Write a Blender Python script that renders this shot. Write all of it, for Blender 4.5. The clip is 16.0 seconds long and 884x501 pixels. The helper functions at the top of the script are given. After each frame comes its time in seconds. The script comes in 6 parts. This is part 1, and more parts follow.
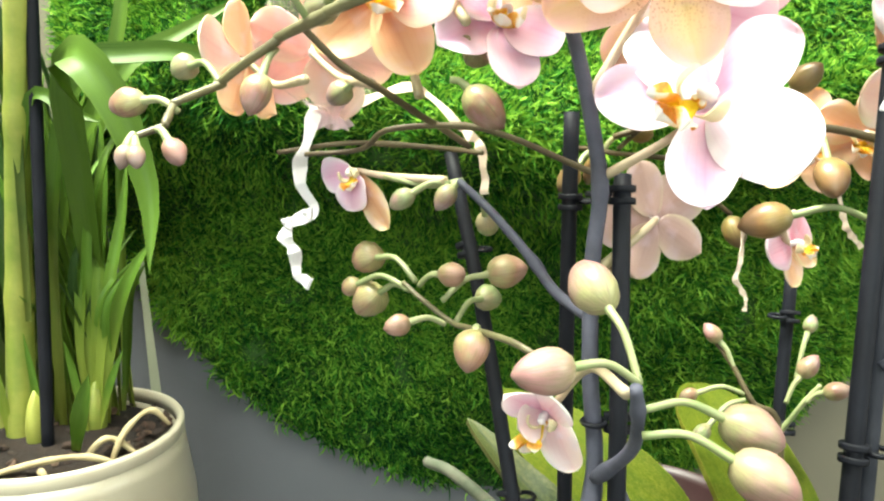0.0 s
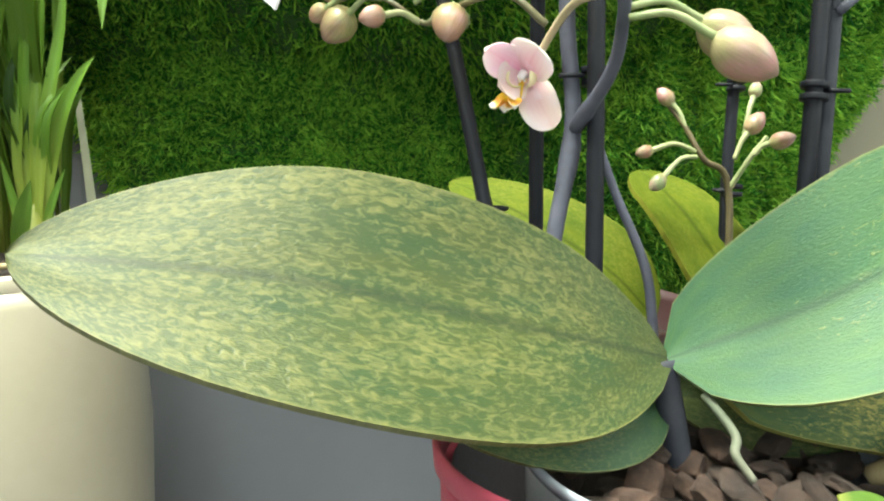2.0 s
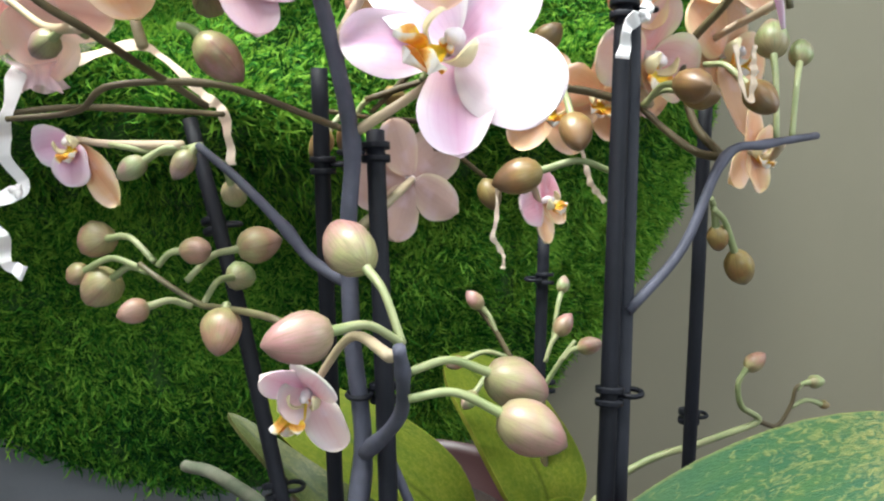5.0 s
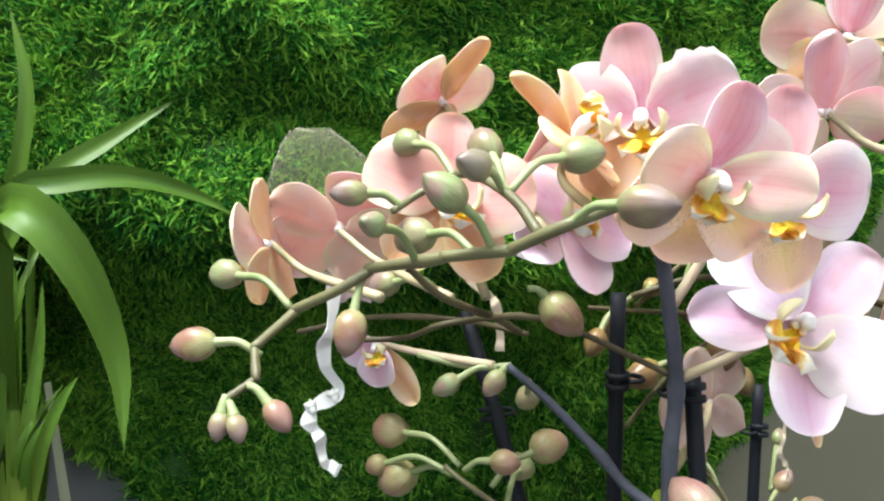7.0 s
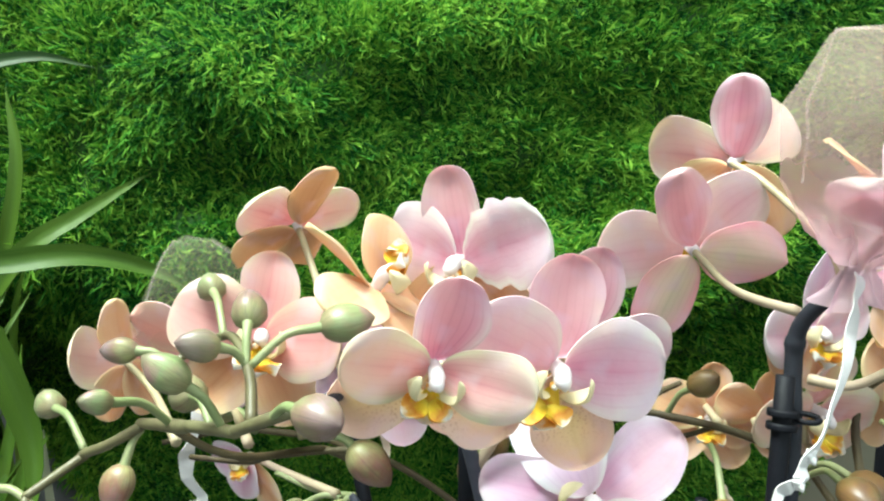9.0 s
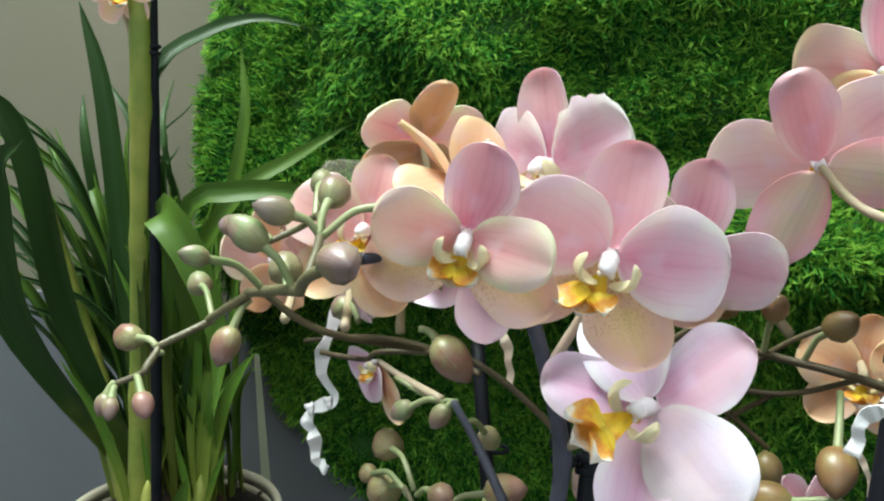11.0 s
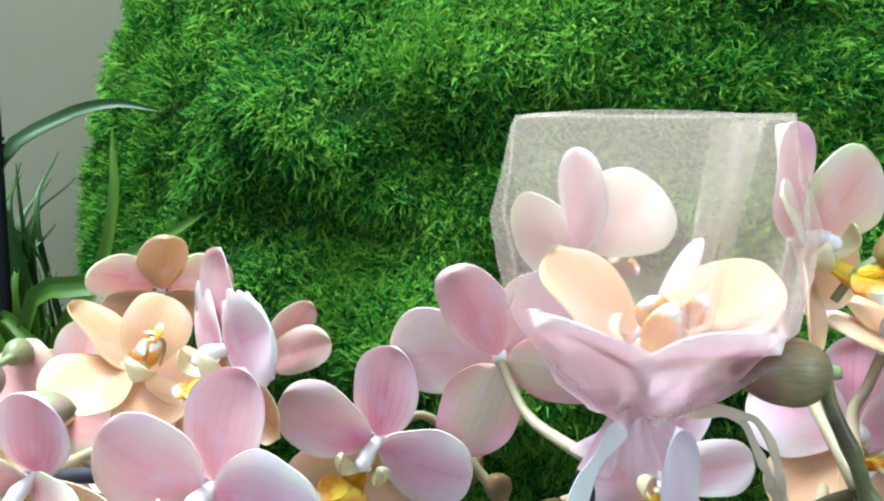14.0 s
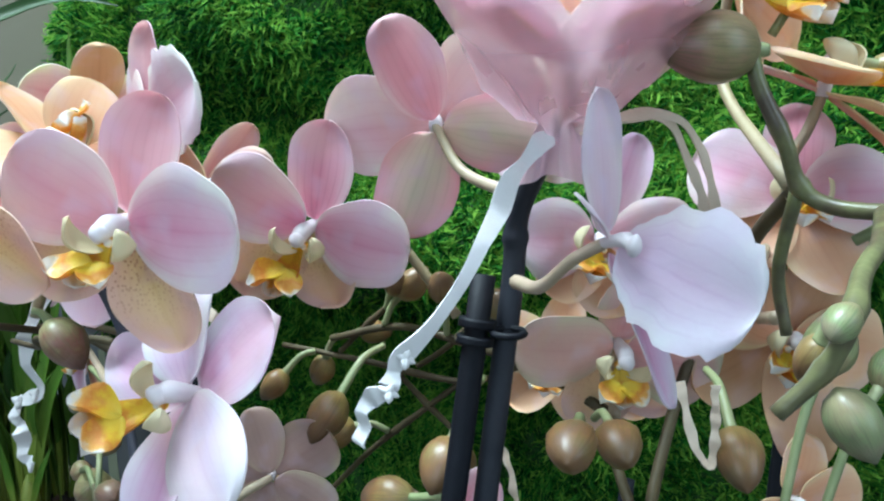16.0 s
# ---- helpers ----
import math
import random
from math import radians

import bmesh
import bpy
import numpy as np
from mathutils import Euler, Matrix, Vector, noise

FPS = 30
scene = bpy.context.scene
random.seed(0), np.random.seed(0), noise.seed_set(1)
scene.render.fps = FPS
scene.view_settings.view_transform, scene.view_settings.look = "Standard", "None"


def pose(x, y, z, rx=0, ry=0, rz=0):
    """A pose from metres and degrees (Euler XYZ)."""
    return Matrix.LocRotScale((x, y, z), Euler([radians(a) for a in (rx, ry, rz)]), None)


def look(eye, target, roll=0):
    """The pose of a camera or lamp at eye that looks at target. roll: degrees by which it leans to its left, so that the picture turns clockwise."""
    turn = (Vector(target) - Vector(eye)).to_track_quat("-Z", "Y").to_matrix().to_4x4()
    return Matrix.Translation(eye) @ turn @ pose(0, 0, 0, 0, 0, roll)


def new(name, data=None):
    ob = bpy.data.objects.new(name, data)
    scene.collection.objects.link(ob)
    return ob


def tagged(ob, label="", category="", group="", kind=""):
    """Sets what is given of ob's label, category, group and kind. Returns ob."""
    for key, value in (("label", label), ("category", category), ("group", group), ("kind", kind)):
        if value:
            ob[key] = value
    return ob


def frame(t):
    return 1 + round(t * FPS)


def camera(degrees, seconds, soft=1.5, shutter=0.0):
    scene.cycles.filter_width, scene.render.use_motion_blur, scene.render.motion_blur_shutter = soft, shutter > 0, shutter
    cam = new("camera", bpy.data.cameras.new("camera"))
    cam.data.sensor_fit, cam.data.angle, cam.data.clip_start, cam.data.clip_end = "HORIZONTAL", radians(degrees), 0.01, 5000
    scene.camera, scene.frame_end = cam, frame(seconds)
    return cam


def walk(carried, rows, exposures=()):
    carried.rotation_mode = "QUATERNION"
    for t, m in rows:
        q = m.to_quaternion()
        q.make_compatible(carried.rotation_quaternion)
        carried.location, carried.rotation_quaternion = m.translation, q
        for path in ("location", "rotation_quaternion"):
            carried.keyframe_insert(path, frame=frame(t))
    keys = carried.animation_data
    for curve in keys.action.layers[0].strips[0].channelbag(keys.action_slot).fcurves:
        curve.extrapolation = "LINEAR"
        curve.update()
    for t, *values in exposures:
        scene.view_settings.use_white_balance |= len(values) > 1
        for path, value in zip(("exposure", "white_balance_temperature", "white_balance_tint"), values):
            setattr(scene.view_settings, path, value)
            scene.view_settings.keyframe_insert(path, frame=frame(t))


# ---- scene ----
cam = camera(58.6, 16.0, soft=2.2)
METRES, EYE, TILT, LEAN, TURN = 0.68, 1.05, -10.0, 0.0, 0.0
ROWS = [
    (0.0, 0.0, 0.0, 0.0, 0.0, 0.0, -0.0),
    (0.5, -0.0135, -0.0094, -0.0294, 0.11, -0.36, 0.1),
    (1.0, -0.0237, -0.0041, -0.0628, -0.09, -0.52, 0.04),
    (1.5, -0.0224, -0.0001, -0.0982, -1.66, -0.6, 0.37),
    (2.0, -0.0237, -0.003, -0.1277, -5.6, -0.75, 0.82),
    (2.5, -0.0076, -0.0094, -0.141, -11.05, -0.89, 1.66),
    (3.0, 0.0308, -0.0068, -0.1249, -16.37, -1.08, 2.68),
    (5.5, -0.0142, 0.031, 0.0153, -16.74, -0.58, 3.15),
    (6.0, -0.0528, 0.0369, 0.0387, -15.18, -0.41, 2.93),
    (6.5, -0.0883, 0.0327, 0.0577, -13.53, -0.17, 2.61),
    (7.0, -0.0897, 0.0223, 0.0793, -12.58, 0.02, 2.35),
    (7.5, -0.0708, 0.0138, 0.1012, -12.08, 0.15, 2.17),
    (8.0, -0.0349, 0.0153, 0.1203, -11.72, 0.25, 2.1),
    (8.5, 0.0106, 0.0174, 0.1327, -9.83, 0.43, 1.7),
    (9.0, 0.0229, 0.012, 0.1277, -3.97, 0.55, 0.46),
    (9.5, 0.0679, 0.0086, 0.1252, 3.78, 0.54, -1.06),
    (10.0, 0.073, 0.0022, 0.1006, 9.24, 0.47, -2.13),
    (12.5, 0.1178, 0.0548, 0.0971, 16.27, 0.24, -3.39),
    (13.0, 0.1322, 0.0638, 0.1253, 16.32, 0.37, -3.31),
    (13.5, 0.1606, 0.0592, 0.146, 16.33, 0.62, -3.25),
    (14.0, 0.19, 0.0589, 0.1606, 16.06, 0.7, -3.13),
    (14.5, 0.231, 0.0503, 0.1624, 15.66, 0.71, -3.0),
    (15.0, 0.223, 0.0514, 0.1381, 15.32, 0.54, -2.94),
    (15.5, 0.2078, 0.0614, 0.1087, 15.14, 0.41, -2.92),
    (16.0, 0.2063, 0.0717, 0.0902, 14.94, 0.3, -2.77),
]
EXPOSURES = [(0.0, -0.32, 7010, -3), (0.5, -0.19, 6210, -9), (1.0, 0.08, 5710, -17), (1.5, -0.24, 5910, -16), (2.0, -0.27, 6910, -3), (2.5, -0.27, 7310, 4), (3.2, -0.50, 7710, 7), (5.5, -1.21, 6120, 4), (6.0, -1.38, 6120, 0), (6.5, -1.23, 6020, 1), (7.0, -1.24, 6260, 0), (7.5, -1.41, 6260, -2), (8.5, -1.41, 6210, -6), (9.0, -1.41, 6210, -7), (9.5, -1.36, 6260, -4),
             (10.2, -1.46, 6260, -2), (12.5, -2.20, 5580, -2), (13.0, -2.20, 5480, -5), (13.5, -1.41, 5540, -5), (14.0, -1.46, 5440, -8), (14.5, -1.39, 5340, -8), (15.0, -1.41, 5290, -7), (15.5, -1.74, 4990, -7), (16.0, -1.74, 5260, -4)]
walk(cam, [(t, pose(0, 0, EYE, TILT, LEAN, TURN) @ pose(METRES * x, METRES * y, METRES * z, 90 + pitch, roll, yaw)) for t, x, y, z, yaw, pitch, roll in ROWS], EXPOSURES)

# ---- world and light ----
world = bpy.data.worlds.new("sky")
scene.world = world
world.use_nodes = True
sky = world.node_tree.nodes.new("ShaderNodeTexSky")
sky.sky_type = "NISHITA"
sky.sun_disc = False
sky.sun_elevation, sky.sun_rotation = radians(40), radians(120)
world.node_tree.links.new(sky.outputs[0], world.node_tree.nodes["Background"].inputs[0])
world.node_tree.nodes["Background"].inputs[1].default_value = 0.1


def area_lamp(name, eye, target, sx, sy, watts, colour):
    data = bpy.data.lights.new(name, "AREA")
    data.shape, data.size, data.size_y, data.energy, data.color = "RECTANGLE", sx, sy, watts, colour
    ob = new(name, data)
    ob.matrix_world = look(eye, target)
    return ob


area_lamp("window_daylight", (1.66, -0.55, 1.75), (0.0, 0.0, 1.05), 1.1, 1.3, 46, (0.90, 0.94, 1.0))
area_lamp("window_daylight_south", (-0.45, -2.36, 1.75), (0.05, 0.2, 1.05), 1.5, 1.2, 58, (0.86, 0.93, 1.0))
area_lamp("ceiling_panel_light", (-0.45, 0.16, 2.44), (-0.45, 0.16, 0.0), 0.7, 0.4, 198, (0.95, 0.95, 0.93))
area_lamp("ceiling_panel_light", (0.15, -0.52, 2.44), (0.15, -0.52, 0.0), 1.2, 0.5, 46, (0.95, 0.96, 0.95))


# ---- materials ----
class Nodes:
    """A small node-tree writer."""

    def __init__(self, name):
        self.mat = bpy.data.materials.new(name)
        self.mat.use_nodes = True
        self.tree = self.mat.node_tree
        self.bsdf = self.tree.nodes["Principled BSDF"]
        self.out = self.tree.nodes["Material Output"]

    def add(self, kind, **values):
        node = self.tree.nodes.new(kind)
        for key, value in values.items():
            if key in node.inputs:
                self.put(value, node.inputs[key])
        return node

    def put(self, value, socket):
        if isinstance(value, bpy.types.NodeSocket):
            self.tree.links.new(value, socket)
        elif isinstance(value, tuple) and len(value) == 3 and socket.type == "RGBA":
            socket.default_value = (*value, 1)
        else:
            socket.default_value = value

    def noise(self, scale, detail=3.0, rough=0.55, coords=None, stretch=None):
        node = self.add("ShaderNodeTexNoise", Scale=scale, Detail=detail, Roughness=rough)
        source = coords or self.coord("Object")
        if stretch:
            mapping = self.add("ShaderNodeMapping")
            mapping.inputs["Scale"].default_value = stretch
            self.put(source, mapping.inputs["Vector"])
            source = mapping.outputs[0]
        self.put(source, node.inputs["Vector"])
        return node.outputs["Fac"]

    def coord(self, which):
        return self.add("ShaderNodeTexCoord").outputs[which]

    def maths(self, op, a, b=0.0, clamp=False):
        node = self.tree.nodes.new("ShaderNodeMath")
        node.operation, node.use_clamp = op, clamp
        self.put(a, node.inputs[0])
        self.put(b, node.inputs[1])
        return node.outputs[0]

    def ramp(self, fac, *stops):
        node = self.tree.nodes.new("ShaderNodeValToRGB")
        elements = node.color_ramp.elements
        while len(elements) < len(stops):
            elements.new(0.5)
        for element, (place, colour) in zip(elements, stops):
            element.position = place
            element.color = (*colour, 1) if isinstance(colour, tuple) else (colour, colour, colour, 1)
        self.put(fac, node.inputs[0])
        return node.outputs["Color"]

    def mix(self, fac, a, b, blend="MIX"):
        node = self.tree.nodes.new("ShaderNodeMix")
        node.data_type, node.blend_type = "RGBA", blend
        self.put(fac, node.inputs["Factor"])
        self.put(a, node.inputs["A"])
        self.put(b, node.inputs["B"])
        return node.outputs["Result"]

    def bump(self, height, strength, distance):
        node = self.add("ShaderNodeBump", Strength=strength, Distance=distance, Height=height)
        self.put(node.outputs[0], self.bsdf.inputs["Normal"])

    def finish(self, colour, rough=0.5, translucent=0.0, passing=None, coat=0.0, metal=0.0, spec=0.5):
        self.put(colour, self.bsdf.inputs["Base Color"])
        self.put(rough, self.bsdf.inputs["Roughness"])
        self.bsdf.inputs["Coat Weight"].default_value = coat
        self.bsdf.inputs["Coat Roughness"].default_value = 0.25
        self.bsdf.inputs["Metallic"].default_value = metal
        self.bsdf.inputs["Specular IOR Level"].default_value = spec
        if translucent:
            trans = self.add("ShaderNodeBsdfTranslucent", Color=passing or colour)
            mixer = self.tree.nodes.new("ShaderNodeMixShader")
            mixer.inputs[0].default_value = translucent
            self.tree.links.new(self.bsdf.outputs[0], mixer.inputs[1])
            self.tree.links.new(trans.outputs[0], mixer.inputs[2])
            self.tree.links.new(mixer.outputs[0], self.out.inputs["Surface"])
        return self.mat


def petal_material(name, rim, outer, inner, vein, speckle=None, streak=0.32):
    n = Nodes(name)
    split = n.add("ShaderNodeSeparateXYZ", Vector=n.coord("UV"))
    u, v = split.outputs[0], split.outputs[1]
    across = n.maths("ABSOLUTE", n.maths("SUBTRACT", n.maths("MULTIPLY", v, 2.0), 1.0))
    edge = n.maths("SUBTRACT", 1.0, n.maths("MAXIMUM", across, n.maths("POWER", u, 2.5)))
    soft = n.noise(70.0, 3.0)
    edge = n.maths("ADD", edge, n.maths("MULTIPLY", n.maths("SUBTRACT", soft, 0.5), 0.45))
    core = n.maths("SUBTRACT", 1.0, n.maths("ADD", n.maths("MULTIPLY", u, 0.75), n.maths("MULTIPLY", across, 0.5)), True)
    core = n.maths("ADD", core, n.maths("MULTIPLY", n.maths("SUBTRACT", n.noise(45.0, 2.0), 0.5), 0.3))
    body = n.mix(n.ramp(core, (0.14, 0.0), (0.46, 0.48), (0.78, 1.0)), outer, inner)
    body = n.mix(n.ramp(edge, (0.0, 1.0), (0.07, 0.92), (0.15, 0.6), (0.42, 0.0)), body, rim)
    # veins fan out from the base
    fan = n.maths("MULTIPLY", n.maths("SUBTRACT", v, 0.5), 52.0)
    wob = n.maths("MULTIPLY", n.noise(120.0, 2.0), 3.0)
    lines = n.maths("SINE", n.maths("ADD", fan, wob))
    lines = n.maths("MULTIPLY", n.ramp(lines, (0.6, 0.0), (1.0, 1.0)), n.ramp(u, (0.1, 0.6), (0.95, 0.0)))
    body = n.mix(n.maths("MULTIPLY", lines, streak), body, vein)
    midrib = n.maths("MULTIPLY", n.ramp(across, (0.0, 1.0), (0.10, 0.0)), n.ramp(u, (0.3, 1.0), (0.9, 0.0)))
    body = n.mix(n.maths("MULTIPLY", midrib, 0.2), body, vein)
    if speckle:
        dots = n.add("ShaderNodeTexVoronoi", Scale=1300.0, Vector=n.coord("Object")).outputs["Distance"]
        dots = n.maths("MULTIPLY", n.ramp(dots, (0.26, 1.0), (0.4, 0.0)), n.ramp(u, (0.15, 1.0), (0.7, 0.0)))
        body = n.mix(n.maths("MULTIPLY", dots, 0.75), body, speckle)
    vary = n.add("ShaderNodeObjectInfo").outputs["Random"]
    body = n.mix(n.maths("MULTIPLY", vary, 0.14), body, rim)
    # uneven washes of peach and of lilac run over the sheet
    body = n.mix(n.ramp(n.noise(34.0, 2.0), (0.47, 0.0), (0.60, 0.5)), body, n.mix(0.5, outer, (0.88, 0.62, 0.46)))
    body = n.mix(n.ramp(n.noise(27.0, 2.0, 0.5, n.coord("UV"), (0.11, 0.06, 1.0)), (0.48, 0.0), (0.62, 0.5)), body, n.mix(0.5, outer, (0.83, 0.69, 0.87)))
    body = n.mix(n.ramp(n.noise(90.0, 3.0), (0.40, 0.16), (0.58, 0.0)), body, inner)
    n.bump(n.maths("ADD", n.maths("MULTIPLY", lines, -0.12), n.noise(160.0, 3.0)), 0.3, 0.0008)
    return n.finish(body, 0.5, 0.40, n.mix(0.15, body, inner), spec=0.3)


PINK = petal_material("petal_rose", (0.90, 0.85, 0.84), (0.84, 0.54, 0.64), (0.75, 0.27, 0.40), (0.44, 0.08, 0.19), streak=0.55)
BLOOM = petal_material("petal_pale_rose", (0.93, 0.93, 0.87), (0.89, 0.79, 0.85), (0.80, 0.36, 0.54), (0.58, 0.16, 0.34))
SALMON = petal_material("petal_salmon", (0.89, 0.79, 0.62), (0.86, 0.60, 0.55), (0.77, 0.32, 0.34), (0.54, 0.11, 0.13))
LILAC = petal_material("petal_lilac", (0.92, 0.91, 0.93), (0.87, 0.74, 0.87), (0.78, 0.38, 0.62), (0.54, 0.20, 0.46))
WHITE = petal_material("petal_white_lilac", (0.88, 0.89, 0.90), (0.85, 0.81, 0.90), (0.81, 0.60, 0.79), (0.60, 0.36, 0.62))
PEACH = petal_material("petal_peach", (0.88, 0.78, 0.48), (0.85, 0.61, 0.38), (0.79, 0.40, 0.22), (0.56, 0.13, 0.09))
CREAM = petal_material("petal_cream", (0.89, 0.70, 0.60), (0.87, 0.61, 0.56), (0.86, 0.76, 0.36), (0.62, 0.38, 0.16), (0.40, 0.15, 0.04))
BLUSH = petal_material("petal_blush", (0.85, 0.90, 0.64), (0.88, 0.76, 0.66), (0.79, 0.38, 0.42), (0.52, 0.13, 0.19))
PALE = petal_material("petal_pale_back", (0.92, 0.93, 0.84), (0.90, 0.82, 0.82), (0.82, 0.48, 0.57), (0.56, 0.20, 0.30))
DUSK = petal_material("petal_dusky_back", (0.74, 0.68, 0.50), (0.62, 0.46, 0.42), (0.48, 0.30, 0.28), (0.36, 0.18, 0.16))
SEPAL = petal_material("sepal_back_green_centre", (0.87, 0.44, 0.52), (0.86, 0.54, 0.58), (0.82, 0.82, 0.60), (0.36, 0.30, 0.15), streak=0.3)
TAN = petal_material("petal_tan_back", (0.82, 0.63, 0.38), (0.74, 0.50, 0.29), (0.64, 0.36, 0.21), (0.46, 0.22, 0.11))


def lip_material():
    n = Nodes("lip_yellow_orange")
    split = n.add("ShaderNodeSeparateXYZ", Vector=n.coord("UV"))
    patch = n.maths("MULTIPLY", n.maths("SUBTRACT", n.noise(380.0, 3.0), 0.5), 0.55)
    base = n.ramp(n.maths("ADD", split.outputs[0], patch),
                  (0.0, (0.88, 0.74, 0.10)), (0.34, (0.86, 0.64, 0.05)), (0.50, (0.74, 0.33, 0.05)), (0.66, (0.84, 0.52, 0.12)), (0.74, (0.88, 0.80, 0.62)), (0.84, (0.89, 0.88, 0.86)))
    n.bump(n.noise(700.0), 0.4, 0.0006)
    return n.finish(base, 0.45, 0.4, spec=0.4)


def white_flesh(name, colour):
    n = Nodes(name)
    return n.finish(n.mix(n.noise(220.0), colour, tuple(c * 0.86 for c in colour)), 0.38, 0.25)


LIP = lip_material()
COLUMN = white_flesh("column_white", (0.86, 0.80, 0.83))
SIDELOBE = white_flesh("side_lobe_cream", (0.84, 0.76, 0.50))


def bud_material(name, base, mid, tip, green=0.55):
    n = Nodes(name)
    split = n.add("ShaderNodeSeparateXYZ", Vector=n.coord("UV"))
    blotch = n.maths("MULTIPLY", n.maths("SUBTRACT", n.noise(170.0, 3.0), 0.5), 1.7)
    col = n.ramp(n.maths("ADD", split.outputs[0], blotch), (0.05, base), (0.5, mid), (0.95, tip))
    col = n.mix(n.ramp(n.noise(75.0, 2.0), (0.50, 0.0), (0.68, green)), col, (0.16, 0.25, 0.10))
    col = n.mix(n.ramp(n.noise(60.0, 2.0, 0.5, n.coord("UV")), (0.52, 0.0), (0.72, 0.5)), col, (0.23, 0.125, 0.11))
    streak = n.noise(5.0, 3.0, 0.6, n.coord("UV"), (0.5, 9.0, 1.0))
    col = n.mix(n.ramp(streak, (0.42, 0.0), (0.66, 0.6)), col, tuple(c * 0.5 for c in base))
    seam = n.maths("ABSOLUTE", n.maths("SINE", n.maths("MULTIPLY", split.outputs[1], 9.4248)))
    col = n.mix(n.ramp(seam, (0.0, 0.55), (0.16, 0.0)), col, tuple(c * 0.45 for c in mid))
    vary = n.add("ShaderNodeObjectInfo").outputs["Random"]
    col = n.mix(n.maths("MULTIPLY", vary, 0.18), col, tip)
    col = n.mix(n.ramp(split.outputs[0], (0.80, 0.0), (0.95, 0.55)), col, tuple(c * 0.45 for c in mid))
    n.bump(n.noise(500.0), 0.15, 0.0005)
    return n.finish(col, 0.42, 0.1, coat=0.22, spec=0.45)


BUD_BROWN = bud_material("bud_brown", (0.31, 0.23, 0.065), (0.25, 0.130, 0.045), (0.17, 0.095, 0.055), 0.3)
BUD_MAUVE = bud_material("bud_mauve_brown", (0.31, 0.33, 0.13), (0.25, 0.155, 0.115), (0.31, 0.21, 0.24), 0.5)
BUD_PINK = bud_material("bud_pink", (0.36, 0.34, 0.15), (0.26, 0.115, 0.080), (0.36, 0.19, 0.20), 0.4)
BUD_OLIVE = bud_material("bud_olive_striped", (0.24, 0.23, 0.09), (0.30, 0.21, 0.11), (0.26, 0.12, 0.09), 0.25)
BUD_ROSE = bud_material("bud_rose_tan", (0.34, 0.32, 0.13), (0.36, 0.19, 0.125), (0.42, 0.24, 0.21), 0.3)
BUD_CREAM = bud_material("bud_cream_pink", (0.34, 0.34, 0.15), (0.38, 0.25, 0.20), (0.40, 0.18, 0.19), 0.35)
BUD_GREEN = bud_material("bud_green", (0.30, 0.26, 0.13), (0.25, 0.34, 0.14), (0.36, 0.21, 0.20))


def stem_material(name, a, b, rough=0.5, scale=60.0, coat=0.1, spec=0.5):
    n = Nodes(name)
    col = n.mix(n.ramp(n.noise(scale, 4.0), (0.35, 0.0), (0.65, 1.0)), a, b)
    col = n.mix(n.maths("MULTIPLY", n.noise(600.0), 0.3), col, tuple(c * 0.6 for c in a))
    n.bump(n.noise(350.0), 0.2, 0.0008)
    return n.finish(col, rough, coat=coat, spec=spec)


STEM_DARK = stem_material("spike_purple_brown", (0.046, 0.049, 0.068), (0.098, 0.100, 0.138), 0.6, 60.0, 0.0, 0.3)
STEM_BROWN = stem_material("spike_brown_green", (0.062, 0.045, 0.024), (0.115, 0.094, 0.046), 0.55, 60.0, 0.0, 0.3)
STEM_OLIVE = stem_material("spike_olive_tan", (0.090, 0.075, 0.036), (0.165, 0.155, 0.072), 0.5, 90.0, 0.05)
STEM_BLACK = stem_material("spike_near_black", (0.016, 0.018, 0.026), (0.034, 0.036, 0.046), 0.6, 60.0, 0.0, 0.25)
STEM_GREEN = stem_material("spike_mottled_green", (0.075, 0.058, 0.036), (0.22, 0.24, 0.090), 0.4, 110.0, 0.15)
PEDICEL = stem_material("pedicel_pale_green", (0.20, 0.25, 0.10), (0.32, 0.33, 0.17), 0.5)
STALK = stem_material("flower_stalk_pink_cream", (0.36, 0.31, 0.17), (0.52, 0.40, 0.31), 0.5, 30.0)
STAKE_BLACK = stem_material("stake_black_plastic", (0.0036, 0.0042, 0.0072), (0.0084, 0.0096, 0.0156), 0.6, 40.0, 0.0, 0.22)
CANE = stem_material("cane_yellow_green", (0.16, 0.22, 0.030), (0.31, 0.32, 0.065), 0.45, 45.0)
ROOT = stem_material("aerial_root_cream", (0.28, 0.22, 0.115), (0.44, 0.37, 0.21), 0.7, 80.0, 0.0)
ROOT_GREY = stem_material("aerial_root_grey", (0.06, 0.075, 0.045), (0.14, 0.14, 0.10), 0.75, 80.0, 0.0)


